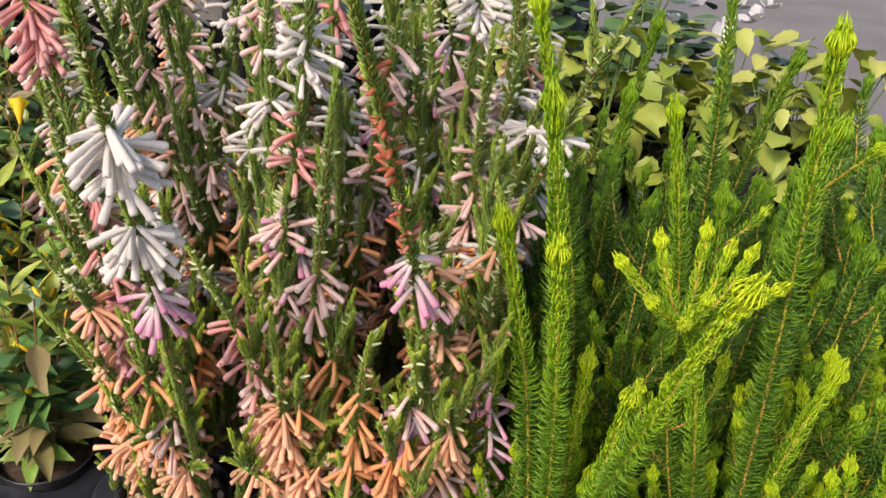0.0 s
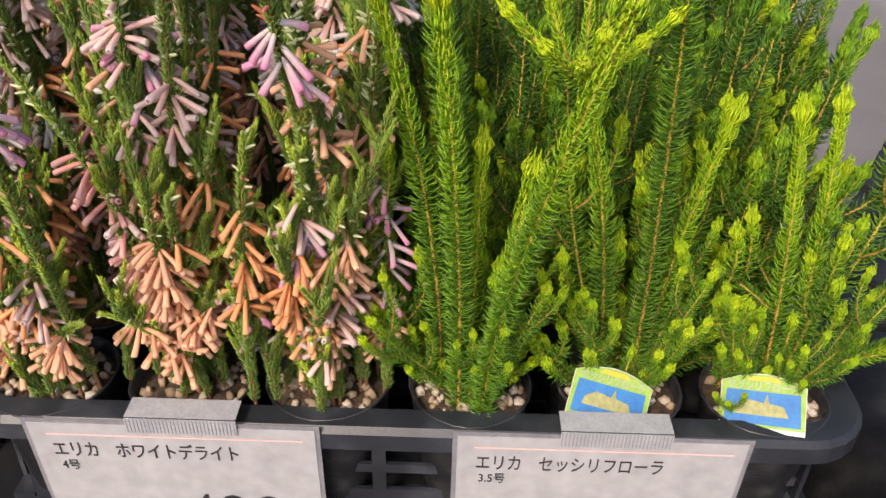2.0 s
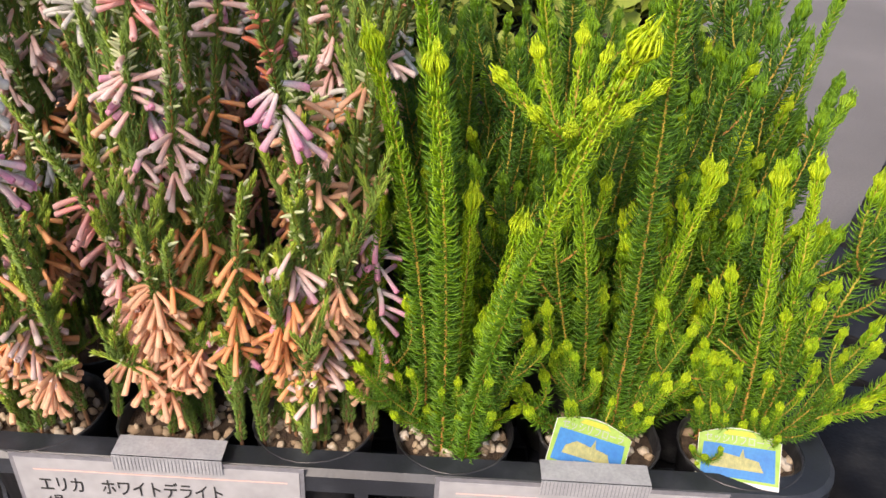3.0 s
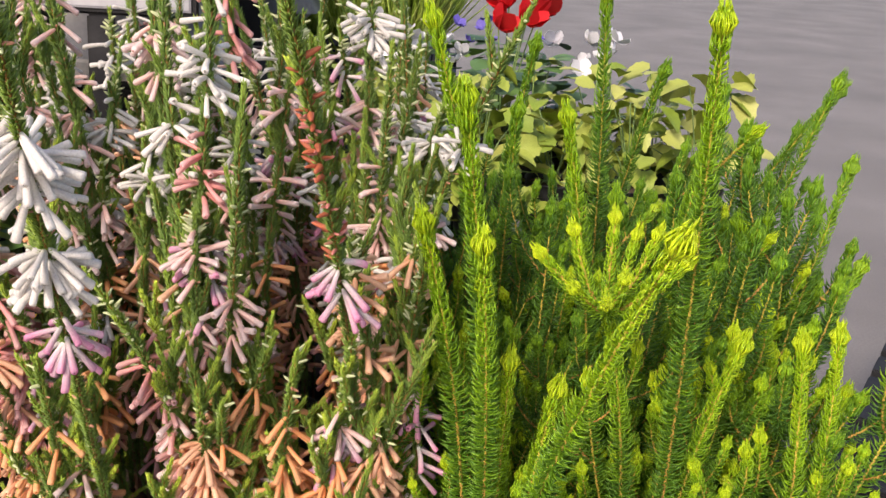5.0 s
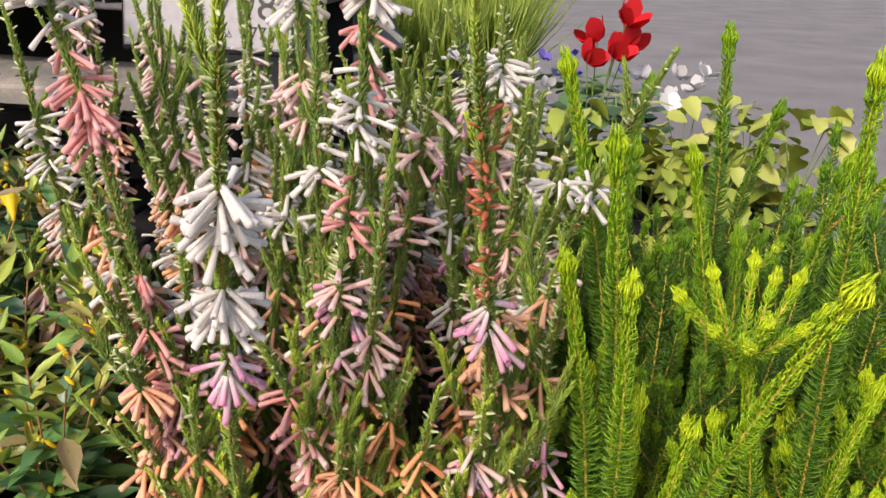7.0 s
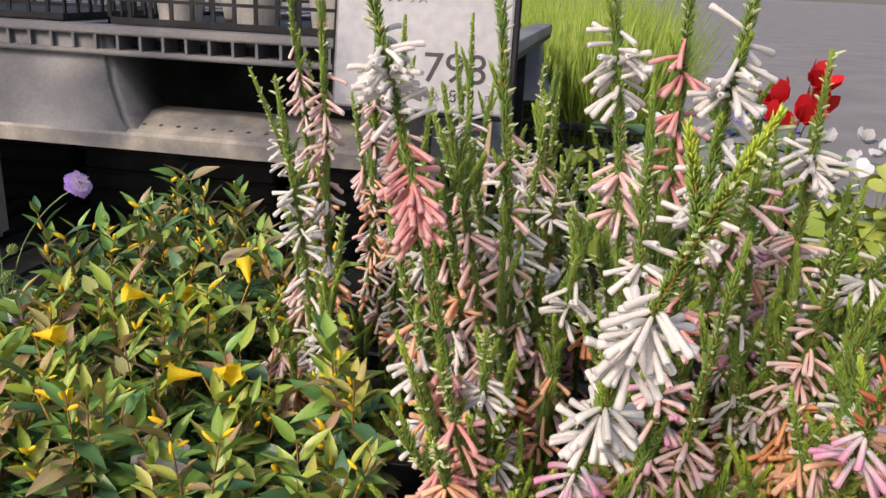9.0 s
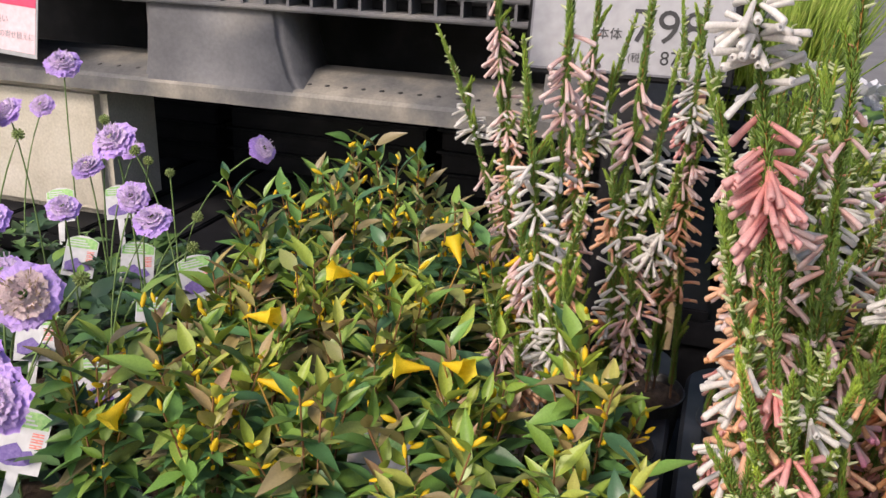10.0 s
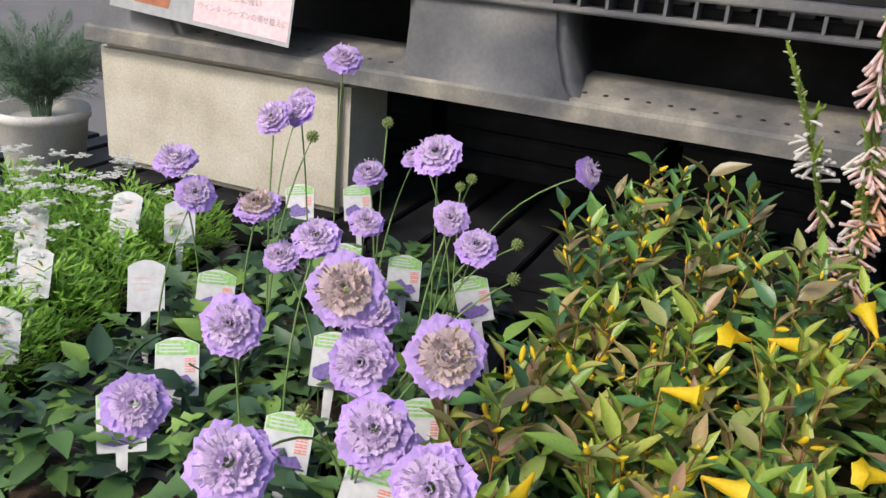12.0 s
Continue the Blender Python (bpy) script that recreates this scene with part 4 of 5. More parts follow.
# ---------- leaves ----------
def leaf_mesh(name, outline, mat, fold=0.25, curl=0.25, rows=None):
    """A leaf along +y: outline of (position, half width); folded along the midrib, curling down, with thickness from a second skin."""
    g = Geo()
    L = outline[-1][0]
    vs = []
    for y, hw in outline:
        z = -curl * (y / L) ** 2 * L
        vs += [(-hw, y, z + fold * hw), (-hw * 0.5, y, z + fold * hw * 0.4), (0, y, z), (hw * 0.5, y, z + fold * hw * 0.4), (hw, y, z + fold * hw)]
    n = len(outline)
    f = [(i * 5 + j, i * 5 + j + 1, i * 5 + j + 6, i * 5 + j + 5) for i in range(n - 1) for j in range(4)]
    top = np.array(vs)
    g.add(top, f)
    g.add(top - (0, 0, 0.0004), [q[::-1] for q in f])
    return g.mesh(name, [mat])


LANCE = [(0.0, 0.0008), (0.06, 0.0012), (0.16, 0.006), (0.35, 0.0098), (0.55, 0.0092), (0.78, 0.005), (0.92, 0.002), (1.0, 0.0004)]
JESS = [leaf_mesh("leaf", [(y * L, w * L / 0.052 * wide) for y, w in LANCE], "leaf_dark", fo, cu) for L, wide, fo, cu in ((0.052, 1, 0.35, 0.2), (0.046, 1.1, 0.2, 0.35), (0.06, 0.9, 0.4, 0.1), (0.04, 1.0, 0.5, 0.15))]
JESS_Y = [leaf_mesh("leaf", [(y * L, w * L / 0.052 * wide) for y, w in LANCE], "leaf_young", fo, cu) for L, wide, fo, cu in ((0.034, 0.9, 0.45, 0.0), (0.044, 0.85, 0.4, 0.1))]


def jess_flower(open_flower):
    g = Geo()
    yellow, deep = np.array((0.9, 0.7, 0.03)), np.array((0.86, 0.58, 0.015))
    if open_flower:
        at, rad = np.array([0, 0.007, 0.016, 0.024, 0.029, 0.031]), np.array([0.0015, 0.0026, 0.005, 0.0065, 0.0092, 0.0108])
    else:
        at, rad = np.array([0, 0.003, 0.007, 0.011, 0.015, 0.019]), np.array([0.001, 0.0024, 0.003, 0.0032, 0.0026, 0.0004])
    m = 10
    a = np.linspace(0, 2 * np.pi, m, endpoint=False)
    k = np.arange(len(at) - 1)[:, None] * m
    j = np.arange(m)[None]
    v = []
    for i in range(len(at)):
        lobe = 1 + (0.16 * np.cos(5 * a) if open_flower and i >= 4 else 0)
        v.append(np.stack([rad[i] * lobe * np.cos(a), np.full(m, at[i]), rad[i] * lobe * np.sin(a)], 1))
    g.add(np.concatenate(v), np.stack([k + j, k + (j + 1) % m, k + m + (j + 1) % m, k + m + j], -1).reshape(-1, 4), 0, np.repeat(deep + (yellow - deep) * np.linspace(0, 1, len(at))[:, None], m, 0))
    return g.mesh("flower" if open_flower else "bud", ["petal"])


JESS_FLOWER, JESS_BUD = jess_flower(True), jess_flower(False)


def place(o, yaw, pitch, roll=0.0, scale=1.0):
    o.rotation_euler = Euler((pitch, roll, yaw))
    o.scale = (scale,) * 3


def leaf_into(g, me, m):
    """Adds a copy of a leaf's mesh, moved by the matrix m, to a larger mesh."""
    v = np.empty(len(me.vertices) * 3)
    me.vertices.foreach_get("co", v)
    v = v.reshape(-1, 3) @ np.array(m.to_3x3()).T + np.array(m.translation)
    g.add(v, [tuple(q.vertices) for q in me.polygons])


def jessamine(x, y, seed_h, big):
    root = potted("jessamine_plant", x, y, "yellow jessamine with dark pointed leaves and yellow buds", "potted plant", "jessamines in the tray", scale=0.92)
    stems = 13 if big else 10
    for k in range(stems):
        a = 6.28 * k / stems + rng.normal(0, 0.3)
        lean = rng.uniform(0.01, 0.06)
        h = seed_h * rng.uniform(0.65, 1.1)
        pts = curve_points((0.01 * math.cos(a), 0.01 * math.sin(a), 0.095), (lean * math.cos(a), lean * math.sin(a), 0.095 + h), 8)
        g = Geo()
        tube(g, pts, 0.0014, 0.0009, 5, 0.0, 0.2)
        stem = part("stem", g.mesh("stem", ["twig"]), root)
        mass = Geo()
        pairs = int(h / 0.017)
        turn = rng.uniform(0, 3.14)
        for i in range(1, pairs + 1):
            s = i / pairs
            p, d = along(pts, np.array([s]))
            for side in (0, math.pi):
                yaw = turn + i * 1.57 + side + rng.normal(0, 0.2)
                young = s > 0.8
                me = (JESS_Y if young and rng.random() < 0.75 else JESS)[int(rng.integers(2 if young else 4))]
                turns = (yaw, rng.uniform(0.55, 1.05) if young else rng.uniform(-0.15, 0.6), rng.normal(0, 0.3), rng.uniform(0.68, 1.05))
                if big and s > 0.52:
                    place(part("leaf", me, stem, at=tuple(p[0])), *turns)
                else:
                    leaf_into(mass, me, Matrix.LocRotScale(Vector(p[0]), Euler((turns[1], turns[2], turns[0])), Vector((turns[3],) * 3)))
            if s > 0.55 and rng.random() < 0.3:
                for _ in range(int(rng.integers(1, 3))):
                    o = part("bud", JESS_BUD, stem, at=tuple(p[0] + rng.normal(0, 0.004, 3) + (0, 0, 0.004)))
                    place(o, rng.uniform(0, 6.28), rng.uniform(0.3, 1.2), 0, rng.uniform(0.45, 0.9))
        if mass.n:
            tagged(part("foliage", mass.mesh("foliage", ["leaf_dark_mass"]), stem), kind="stuff")
    return root


for iy in range(6):
    for ix in range(5):
        x, y = -0.775 + 0.112 * ix + rng.normal(0, 0.004), 0.81 + 0.112 * iy + rng.normal(0, 0.004)
        if (ix >= 3 and iy >= 2) or (ix == 2 and iy == 5):
            continue
        jessamine(x, y, 0.2 + 0.018 * iy + rng.normal(0, 0.014), iy < 3)
jessamine(-0.45, 1.142, 0.25, True)
OPEN = [((-0.474, 0.892, 0.712), 2.0, 0.1), ((-0.462, 0.895, 0.718), 4.2, 0.2), ((-0.657, 0.886, 0.735), 4.6, 0.15), ((-0.495, 1.057, 0.75), 0.6, 0.6), ((-0.61, 0.82, 0.71), 4.9, -0.2),
        ((-0.60, 1.02, 0.735), 2.4, 0.3), ((-0.585, 1.03, 0.735), 4.4, 0.2), ((-0.73, 0.80, 0.68), 2.9, -0.5), ((-0.46, 1.12, 0.73), 5.4, 0.3)]
# open trumpets hang on the nearest plants
plants = [o for o in scene.objects if o.name.startswith("jessamine_plant")]
for at, yaw, pitch in OPEN:
    root = min(plants, key=lambda o: (o.location.x - at[0]) ** 2 + (o.location.y - at[1]) ** 2)
    q = np.array(at) - np.array(root.location)
    pts = curve_points((0.005, 0, 0.095), q, 8)
    g = Geo()
    tube(g, pts, 0.0013, 0.0009, 5, 0.2, 0.7)
    stem = part("stem", g.mesh("stem", ["twig"]), root)
    place(part("flower", JESS_FLOWER, stem, "open yellow trumpet flower", at=tuple(q)), yaw, pitch, 0, 1.05)
    for i in range(6):
        p, d = along(pts, np.array([0.45 + 0.09 * i]))
        place(part("leaf", JESS[i % 4], stem, at=tuple(p[0])), i * 1.9 + yaw, rng.uniform(0, 0.7), 0, 0.9)


# ---------- scabious ----------
def lobed(L, lobes, mat):
    ys = np.linspace(0, 1, 4 * lobes + 3)
    out = []
    for i, y in enumerate(ys):
        env = 0.32 * L * math.sin(math.pi * min(1, 0.15 + 0.85 * y)) ** 0.8
        out.append((y * L, max(0.0008, env * (0.42 + 0.58 * (0.5 + 0.5 * math.sin(i * math.pi / 2))) * (0.25 if y < 0.25 else 1))))
    return leaf_mesh("leaf", out, mat, 0.25, 0.45)


SCAB = [lobed(0.07, 3, "leaf_scabious"), lobed(0.085, 4, "leaf_scabious"), lobed(0.06, 3, "leaf_scabious"), leaf_mesh("leaf", [(y * 0.07, w * 2.0) for y, w in LANCE], "leaf_scabious", 0.2, 0.4), leaf_mesh("leaf", [(y * 0.06, w * 1.7) for y, w in LANCE], "leaf_scabious", 0.15, 0.5)]


def scabious_head(seed, faded):
    """A dome of ruffled florets: large at the rim, small pale ones at the crown, with pin-like stamens."""
    r = np.random.default_rng(seed)
    g = Geo()
    lilac, pale, deep = np.array((0.66, 0.46, 0.86)), np.array((0.76, 0.6, 0.84)), np.array((0.58, 0.37, 0.83))
    if faded:
        pale = np.array((0.7, 0.56, 0.56))
    R = 0.026
    for ring, (n, rad, size, lift) in enumerate(((17, 1.0, 0.0135, -0.08), (17, 0.95, 0.0115, 0.12), (17, 0.75, 0.0085, 0.3), (15, 0.52, 0.0062, 0.5), (12, 0.3, 0.005, 0.7), (6, 0.1, 0.0045, 1.0))):
        for i in range(n):
            a = 6.2832 * i / n + r.normal(0, 0.12)
            o = np.array((math.cos(a), math.sin(a), 0))
            t = np.array((-math.sin(a), math.cos(a), 0))
            d = unit(o * (1 - 0.15 * ring) + np.array((0, 0, lift * 0.8 - 0.1 + r.normal(0, 0.13))))
            up = unit(np.cross(t, d)) * -1
            c = o * R * rad * 0.55 + np.array((0, 0, 0.003 + 0.0024 * ring))
            s = size * r.uniform(0.8, 1.2)
            tone = (lilac if ring < 2 else pale) * r.uniform(0.85, 1.15) if not (ring == 0 and r.random() < 0.3) else deep * r.uniform(0.9, 1.2)
            # a floret: three ruffled lobes, thin but doubled
            v = [c]
            for q in (-1.0, -0.6, -0.3, 0.0, 0.3, 0.6, 1.0):
                w = 1.0 - 0.16 * abs(math.sin(q * 7.0))
                v.append(c + d * s * (w - 0.25 * q * q) + t * s * 0.62 * q + up * s * (0.13 * math.sin(q * 9) + r.normal(0, 0.04)))
            v = np.array(v)
            f = [(0, j, j + 1) for j in range(1, 7)]
            cols = np.clip(np.concatenate([[tone * 0.85 + 0.08], np.repeat([tone], 7, 0)]), 0, 1)
            g.add(v, f, 0, cols)
            g.add(v - up * 0.0004, [q[::-1] for q in f], 0, cols * 0.95)
    n = 46
    a, rr = r.uniform(0, 6.28, n), R * 0.62 * np.sqrt(r.random(n))
    b = np.stack([rr * np.cos(a), rr * np.sin(a), np.full(n, 0.012)], 1)
    for i in range(n):
        e = b[i] + (0.25 * b[i][0], 0.25 * b[i][1], 0.005)
        tube(g, [b[i], (b[i] + e) / 2, e], 0.0003, 0.0007, 4, col=(0.78, 0.68, 0.8) if not faded else (0.62, 0.5, 0.34))
    tube(g, [(0, 0, -0.004), (0, 0, -0.001), (0, 0, 0.002)], 0.003, 0.009, 8, col=(0.2, 0.32, 0.1))
    tube(g, [(0, 0, 0.002), (0, 0, 0.007), (0, 0, 0.0115)], 0.018, 0.004, 12, col=pale * 0.95)
    return g.mesh("flower_head", ["petal"])


HEADS = [scabious_head(s, s == 3) for s in range(4)]


def seed_head():
    g = Geo()
    n = 40
    i = np.arange(n) + 0.5
    ph, th = np.arccos(1 - 2 * i / n), math.pi * 3.236 * i
    d = np.stack([np.cos(th) * np.sin(ph), np.sin(th) * np.sin(ph), np.cos(ph)], 1)
    g2 = d * 0.005
    for k in range(n):
        tube(g, [g2[k] * 0.2, g2[k], g2[k] * 1.6], 0.0022, 0.0006, 4, col=np.array((0.32, 0.4, 0.14)) * rng.uniform(0.8, 1.2))
    return g.mesh("seed_head", ["petal"])


SEED_HEAD = seed_head()
scab_root = Matrix.Translation((-1.30, 0.68, 0)) @ Matrix.Rotation(radians(11), 4, "Z")
scab_plants = []
for iy in range(6):
    for ix in range(4):
        p = scab_root @ Vector((0.07 + 0.11 * ix, 0.075 + 0.11 * iy, 0))
        root = potted("scabious_plant", p.x + rng.normal(0, 0.004), p.y + rng.normal(0, 0.004), "lilac scabious with lobed grey-green leaves in a black pot", "potted plant", "scabious pots in the tray", scale=0.92)
        scab_plants.append(root)
        for k in range(33):
            a, r = rng.uniform(0, 6.28), rng.uniform(0.0, 0.035)
            o = part("leaf", SCAB[int(rng.integers(5))], root, at=(r * math.cos(a), r * math.sin(a), 0.093 + rng.uniform(0, 0.085)))
            place(o, a - 1.57 + rng.normal(0, 0.3), rng.uniform(0.0, 1.15), rng.normal(0, 0.3), rng.uniform(0.5, 0.88))


def scabious_flower(at, kind=0, size=1.0, tilt=(0, 0), bulge=0.0):
    root = min(scab_plants, key=lambda o: (o.location.x - at[0] - bulge) ** 2 + (o.location.y - at[1]) ** 2)
    q = np.array(at) - np.array(root.location)
    pts = curve_points((0.004, 0.004, 0.095), q - (0, 0, 0.003), 12, up=0.6)
    g = Geo()
    tube(g, pts, 0.0013, 0.0011, 6, 0.5, 0.6)
    stem = part("flower_stem", g.mesh("flower_stem", ["stem_green"]), root)
    o = part("flower_head" if kind < 4 else "seed_head", HEADS[kind] if kind < 4 else SEED_HEAD, stem, at=tuple(q))
    o.rotation_mode = "ZXY"
    o.rotation_euler = (tilt[0] + rng.normal(0, 0.12), tilt[1] + rng.normal(0, 0.12), rng.uniform(0, 6.28))
    o.scale = (size,) * 3


FLOWERS = [(-1.225, 1.325, 0.878, 0, 1.0), (-1.219, 1.146, 0.826, 1, 0.9), (-1.205, 1.185, 0.83, 2, 0.9), (-0.970, 1.110, 0.83, 0, 1.05), (-1.345, 1.40, 0.789, 1, 0.8), (-1.292, 1.043, 0.779, 2, 1.0),
           (-1.129, 1.242, 0.744, 1, 0.9), (-1.256, 1.034, 0.746, 0, 0.9), (-1.15, 1.016, 0.756, 3, 1.05), (-1.053, 1.099, 0.733, 2, 0.8), (-0.943, 1.101, 0.763, 1, 0.8), (-0.901, 1.079, 0.743, 0, 0.9),
           (-1.033, 0.959, 0.763, 2, 0.95), (-0.89, 0.775, 0.815, 3, 1.15), (-1.026, 0.809, 0.731, 0, 1.05), (-0.80, 0.768, 0.787, 3, 1.15), (-0.868, 0.765, 0.763, 2, 1.0), (-0.908, 0.85, 0.755, 1, 1.0),
           (-0.838, 0.736, 0.726, 0, 1.1), (-0.771, 0.695, 0.732, 2, 1.1), (-0.884, 0.626, 0.75, 1, 1.1), (-1.042, 0.703, 0.70, 2, 1.0), (-1.12, 1.02, 0.70, 1, 0.85), (-1.09, 1.30, 0.76, 1, 0.7)]
for x, y, z, kind, size in FLOWERS:
    scabious_flower((x, y, z - 0.008), kind, size * 1.02, (rng.uniform(0.4, 1.0), rng.normal(0.15, 0.25)))
scabious_flower((-0.822, 1.215, 0.805), 2, 0.75, (0.2, 1.2), -0.12)
for at in ((-1.17, 1.16, 0.80), (-0.93, 1.12, 0.80), (-0.86, 1.10, 0.70), (-0.87, 1.13, 0.73), (-1.13, 1.29, 0.80), (-1.05, 1.25, 0.77), (-0.86, 0.86, 0.70), (-0.93, 0.78, 0.68), (-1.0, 1.26, 0.74), (-0.85, 0.89, 0.74)):
    scabious_flower(at, 4, rng.uniform(0.8, 1.2))


# ---------- plant tags ----------
def arch(w, h, rise, n=8):
    return [(-w / 2, 0), (w / 2, 0)] + [(w / 2 - w * i / n, h - rise + rise * math.sin(math.pi * i / n)) for i in range(n + 1)]


def scabious_tag(x, y, z, yaw, lean):
    """z: height of the foot of the card."""
    root = thing("plant_tag", (x, y, z - 0.012), "small white plant tag printed green and violet, stuck in a pot", "plant tag", "scabious plant tags")
    root.rotation_euler = (radians(lean - 8), radians(rng.normal(0, 6)), radians(yaw))
    part("card", sheet("card", arch(0.05, 0.066, 0.008), 0.0008, "tag_white"), root)
    part("stick", sheet("stick", [(-0.006, 0), (-0.002, -0.12), (0.002, -0.12), (0.006, 0)], 0.0008, "tag_white"), root)
    part("print", sheet("green_band", [(-0.0235, 0.046), (0.0235, 0.046), (0.0235, 0.058), (0.013, 0.0625), (-0.013, 0.0625), (-0.0235, 0.058)], 0.0003, "green_print"), root, "green heading band", at=(0, -0.0005, 0))
    part("print", sheet("violet_patch", [(-0.021, 0.01), (-0.008, 0.006), (0.009, 0.008), (0.02, 0.014), (0.012, 0.024), (0.004, 0.022), (-0.004, 0.03), (-0.013, 0.026), (-0.022, 0.021)], 0.0003, "violet_print"), root, "violet flower picture", at=(0, -0.0005, 0))
    for k in range(3):
        part("print", boxes("red_mark", "red_print", [((0.009, 0, 0), (0.021, 0.0003, 0.0014)), ((0.009, 0, 0.0026), (0.021, 0.0003, 0.004)), ((0.0142, 0.00005, 0.0014), (0.0158, 0.00035, 0.0026))], 0), root, "small red character", at=(0, -0.0005, 0.0265 + 0.0058 * k))
    for k in range(3):
        part("print", sheet("line", [(-0.02, 0), (0.012 - 0.004 * k, 0), (0.012 - 0.004 * k, 0.0018), (-0.02, 0.0018)], 0.0003, "tag_white"), root, at=(0, -0.0009, 0.049 + 0.004 * k))


for x, y, z, yaw, lean in ((-1.176, 1.242, 0.565, 18, -20), (-1.075, 1.256, 0.565, 36, -22), (-0.953, 1.250, 0.565, 40, -22), (-0.925, 1.087, 0.565, 14, -18), (-1.038, 0.998, 0.565, 24, -22), (-1.262, 1.064, 0.565, 32, -20), (-1.175, 0.894, 0.565, 26, -20), (-0.990, 0.831, 0.565, 16, -20), (-0.882, 0.925, 0.565, 32, -20), (-0.888, 0.803, 0.565, 20, -20), (-1.150, 0.786, 0.565, 28, -20), (-1.376, 1.442, 0.565, 24, -22), (-1.291, 1.502, 0.565, 32, -22)):
    scabious_tag(x, y, z, yaw, lean)
root = thing("plant_tag", (-0.513, 0.86, 0.60), "clear plant tag with a green printed band among the leaves", "plant tag")
root.rotation_euler = (radians(-30), 0, radians(8))
part("card", sheet("card", arch(0.06, 0.05, 0.012), 0.0008, "tag_white"), root)
part("print", sheet("green_band", [(-0.026, 0.028), (0.026, 0.028), (0.022, 0.042), (-0.022, 0.042)], 0.0003, "green_print"), root, "green heading band", at=(0, -0.0005, 0))
part("stick", sheet("stick", [(-0.006, 0), (-0.002, -0.1), (0.002, -0.1), (0.006, 0)], 0.0008, "tag_white"), root)


def heath_tag(x, y, z, yaw, lean, roll):
    root = thing("plant_tag", (x, y, z), "curved plant tag with a yellow-green border and a blue picture", "plant tag", "heath plant tags")
    root.rotation_euler = (radians(lean), radians(roll), radians(yaw))
    root.scale = (0.86, 0.86, 0.92)
    w, h = 0.078, 0.052
    part("card", sheet("card", arch(w, h, 0.009), 0.0008, "tag_white"), root)
    part("print", sheet("border", [(x * 0.985, 0.004 + z * 0.985 * (h - 0.004) / h) if z > 0 else (x * 0.985, 0.004) for x, z in arch(w, h, 0.009)], 0.0003, "lime_print"), root, "yellow-green border", at=(0, -0.0004, 0))
    part("print", sheet("picture", [(-w * 0.45, 0.0065), (w * 0.45, 0.0065), (w * 0.43, 0.036), (-w * 0.43, 0.036)], 0.0003, "blue_print"), root, "blue sky picture", at=(0, -0.0008, 0))
    part("print", sheet("picture_plant", [(-0.026, 0.0145), (0.024, 0.0145), (0.019, 0.024), (0.006, 0.026), (0.004, 0.034), (0.001, 0.026), (-0.014, 0.028), (-0.024, 0.022)], 0.0003, "straw_print"), root, "straw-coloured plant picture", at=(0, -0.0012, 0))
    part("print", sheet("yellow_arc", [(-0.016, 0.0452), (0.016, 0.0452), (0.011, 0.0492), (-0.011, 0.0492)], 0.0003, "yellow_print"), root, "yellow crest", at=(0, -0.0008, 0))
    part("words", text_mesh("セッシリフローラ", 0.0095, "card", 0.85), root, "white katakana name", at=(-0.033, -0.0011, 0.0375))


heath_tag(0.303, 0.726, 0.508, -6, -38, 14)
heath_tag(0.434, 0.724, 0.506, -20, -42, -10)


# ---------- name cards on the tray ----------
def name_card(x, y, words, size_words, price, w=0.243):
    root = thing("name_card", (x, y, 0.516), "white laminated card with a black katakana plant name", "sign", "name cards on the tray")
    root.rotation_euler = (radians(3), 0, radians(-1))
    h = 0.2
    part("lamination", sheet("lamination", [(-w / 2, -h), (w / 2, -h), (w / 2, -0.002), (-w / 2, -0.002)], 0.0008, "card_edge"), root, "dark clear edge")
    part("card", sheet("card", [(-w / 2 + 0.004, -h + 0.004), (w / 2 - 0.004, -h + 0.004), (w / 2 - 0.004, -0.006), (-w / 2 + 0.004, -0.006)], 0.0006, "card"), root, at=(0, -0.0008, 0))
    part("rule", sheet("rule", [(-w / 2 + 0.018, -0.0195), (w / 2 - 0.014, -0.0195), (w / 2 - 0.014, -0.0182), (-w / 2 + 0.018, -0.0182)], 0.0003, "ink_pink_line"), root, "thin red rule", at=(0, -0.0013, 0))
    part("words", text_mesh(words, 0.0205, "ink", 0.637), root, at=(-w / 2 + 0.019, -0.0014, -0.044))
    part("words", text_mesh(size_words, 0.0135, "ink", 0.78), root, at=(-w / 2 + 0.022, -0.0014, -0.061))
    if price:
        part("words", text_mesh(price, 0.085, "ink", 0.72), root, at=(-0.005, -0.0014, -0.149))
    # tape folded over the rim
    tp = boxes("tape", "tape", [((-0.045, -0.0025, -0.012), (0.045, -0.0018, 0.004))], 0)
    part("tape", tp, root, "translucent ribbed tape", at=(0.01, 0, 0))
    ribs = boxes("tape_rib", "card_edge", [((-0.044 + 0.003 * k, -0.0029, -0.0118), (-0.0434 + 0.003 * k, -0.0026, 0.0038)) for k in range(30)], 0)
    tagged(part("tape_ribs", ribs, root, "fine ribs of the tape", at=(0.01, 0, 0)), kind="stuff")
    top = boxes("tape", "tape", [((-0.045, 0, 0.0008), (0.045, 0.022, 0.0014))], 0)
    o = part("tape", top, root, at=(0.01, -0.001, 0.0035))
    o.rotation_euler.x = radians(-3)


name_card(-0.05, 0.7135, "エリカ　ホワイトデライト", "4号", "498")
name_card(0.301, 0.7075, "エリカ　セッシリフローラ", "3.5号", "")


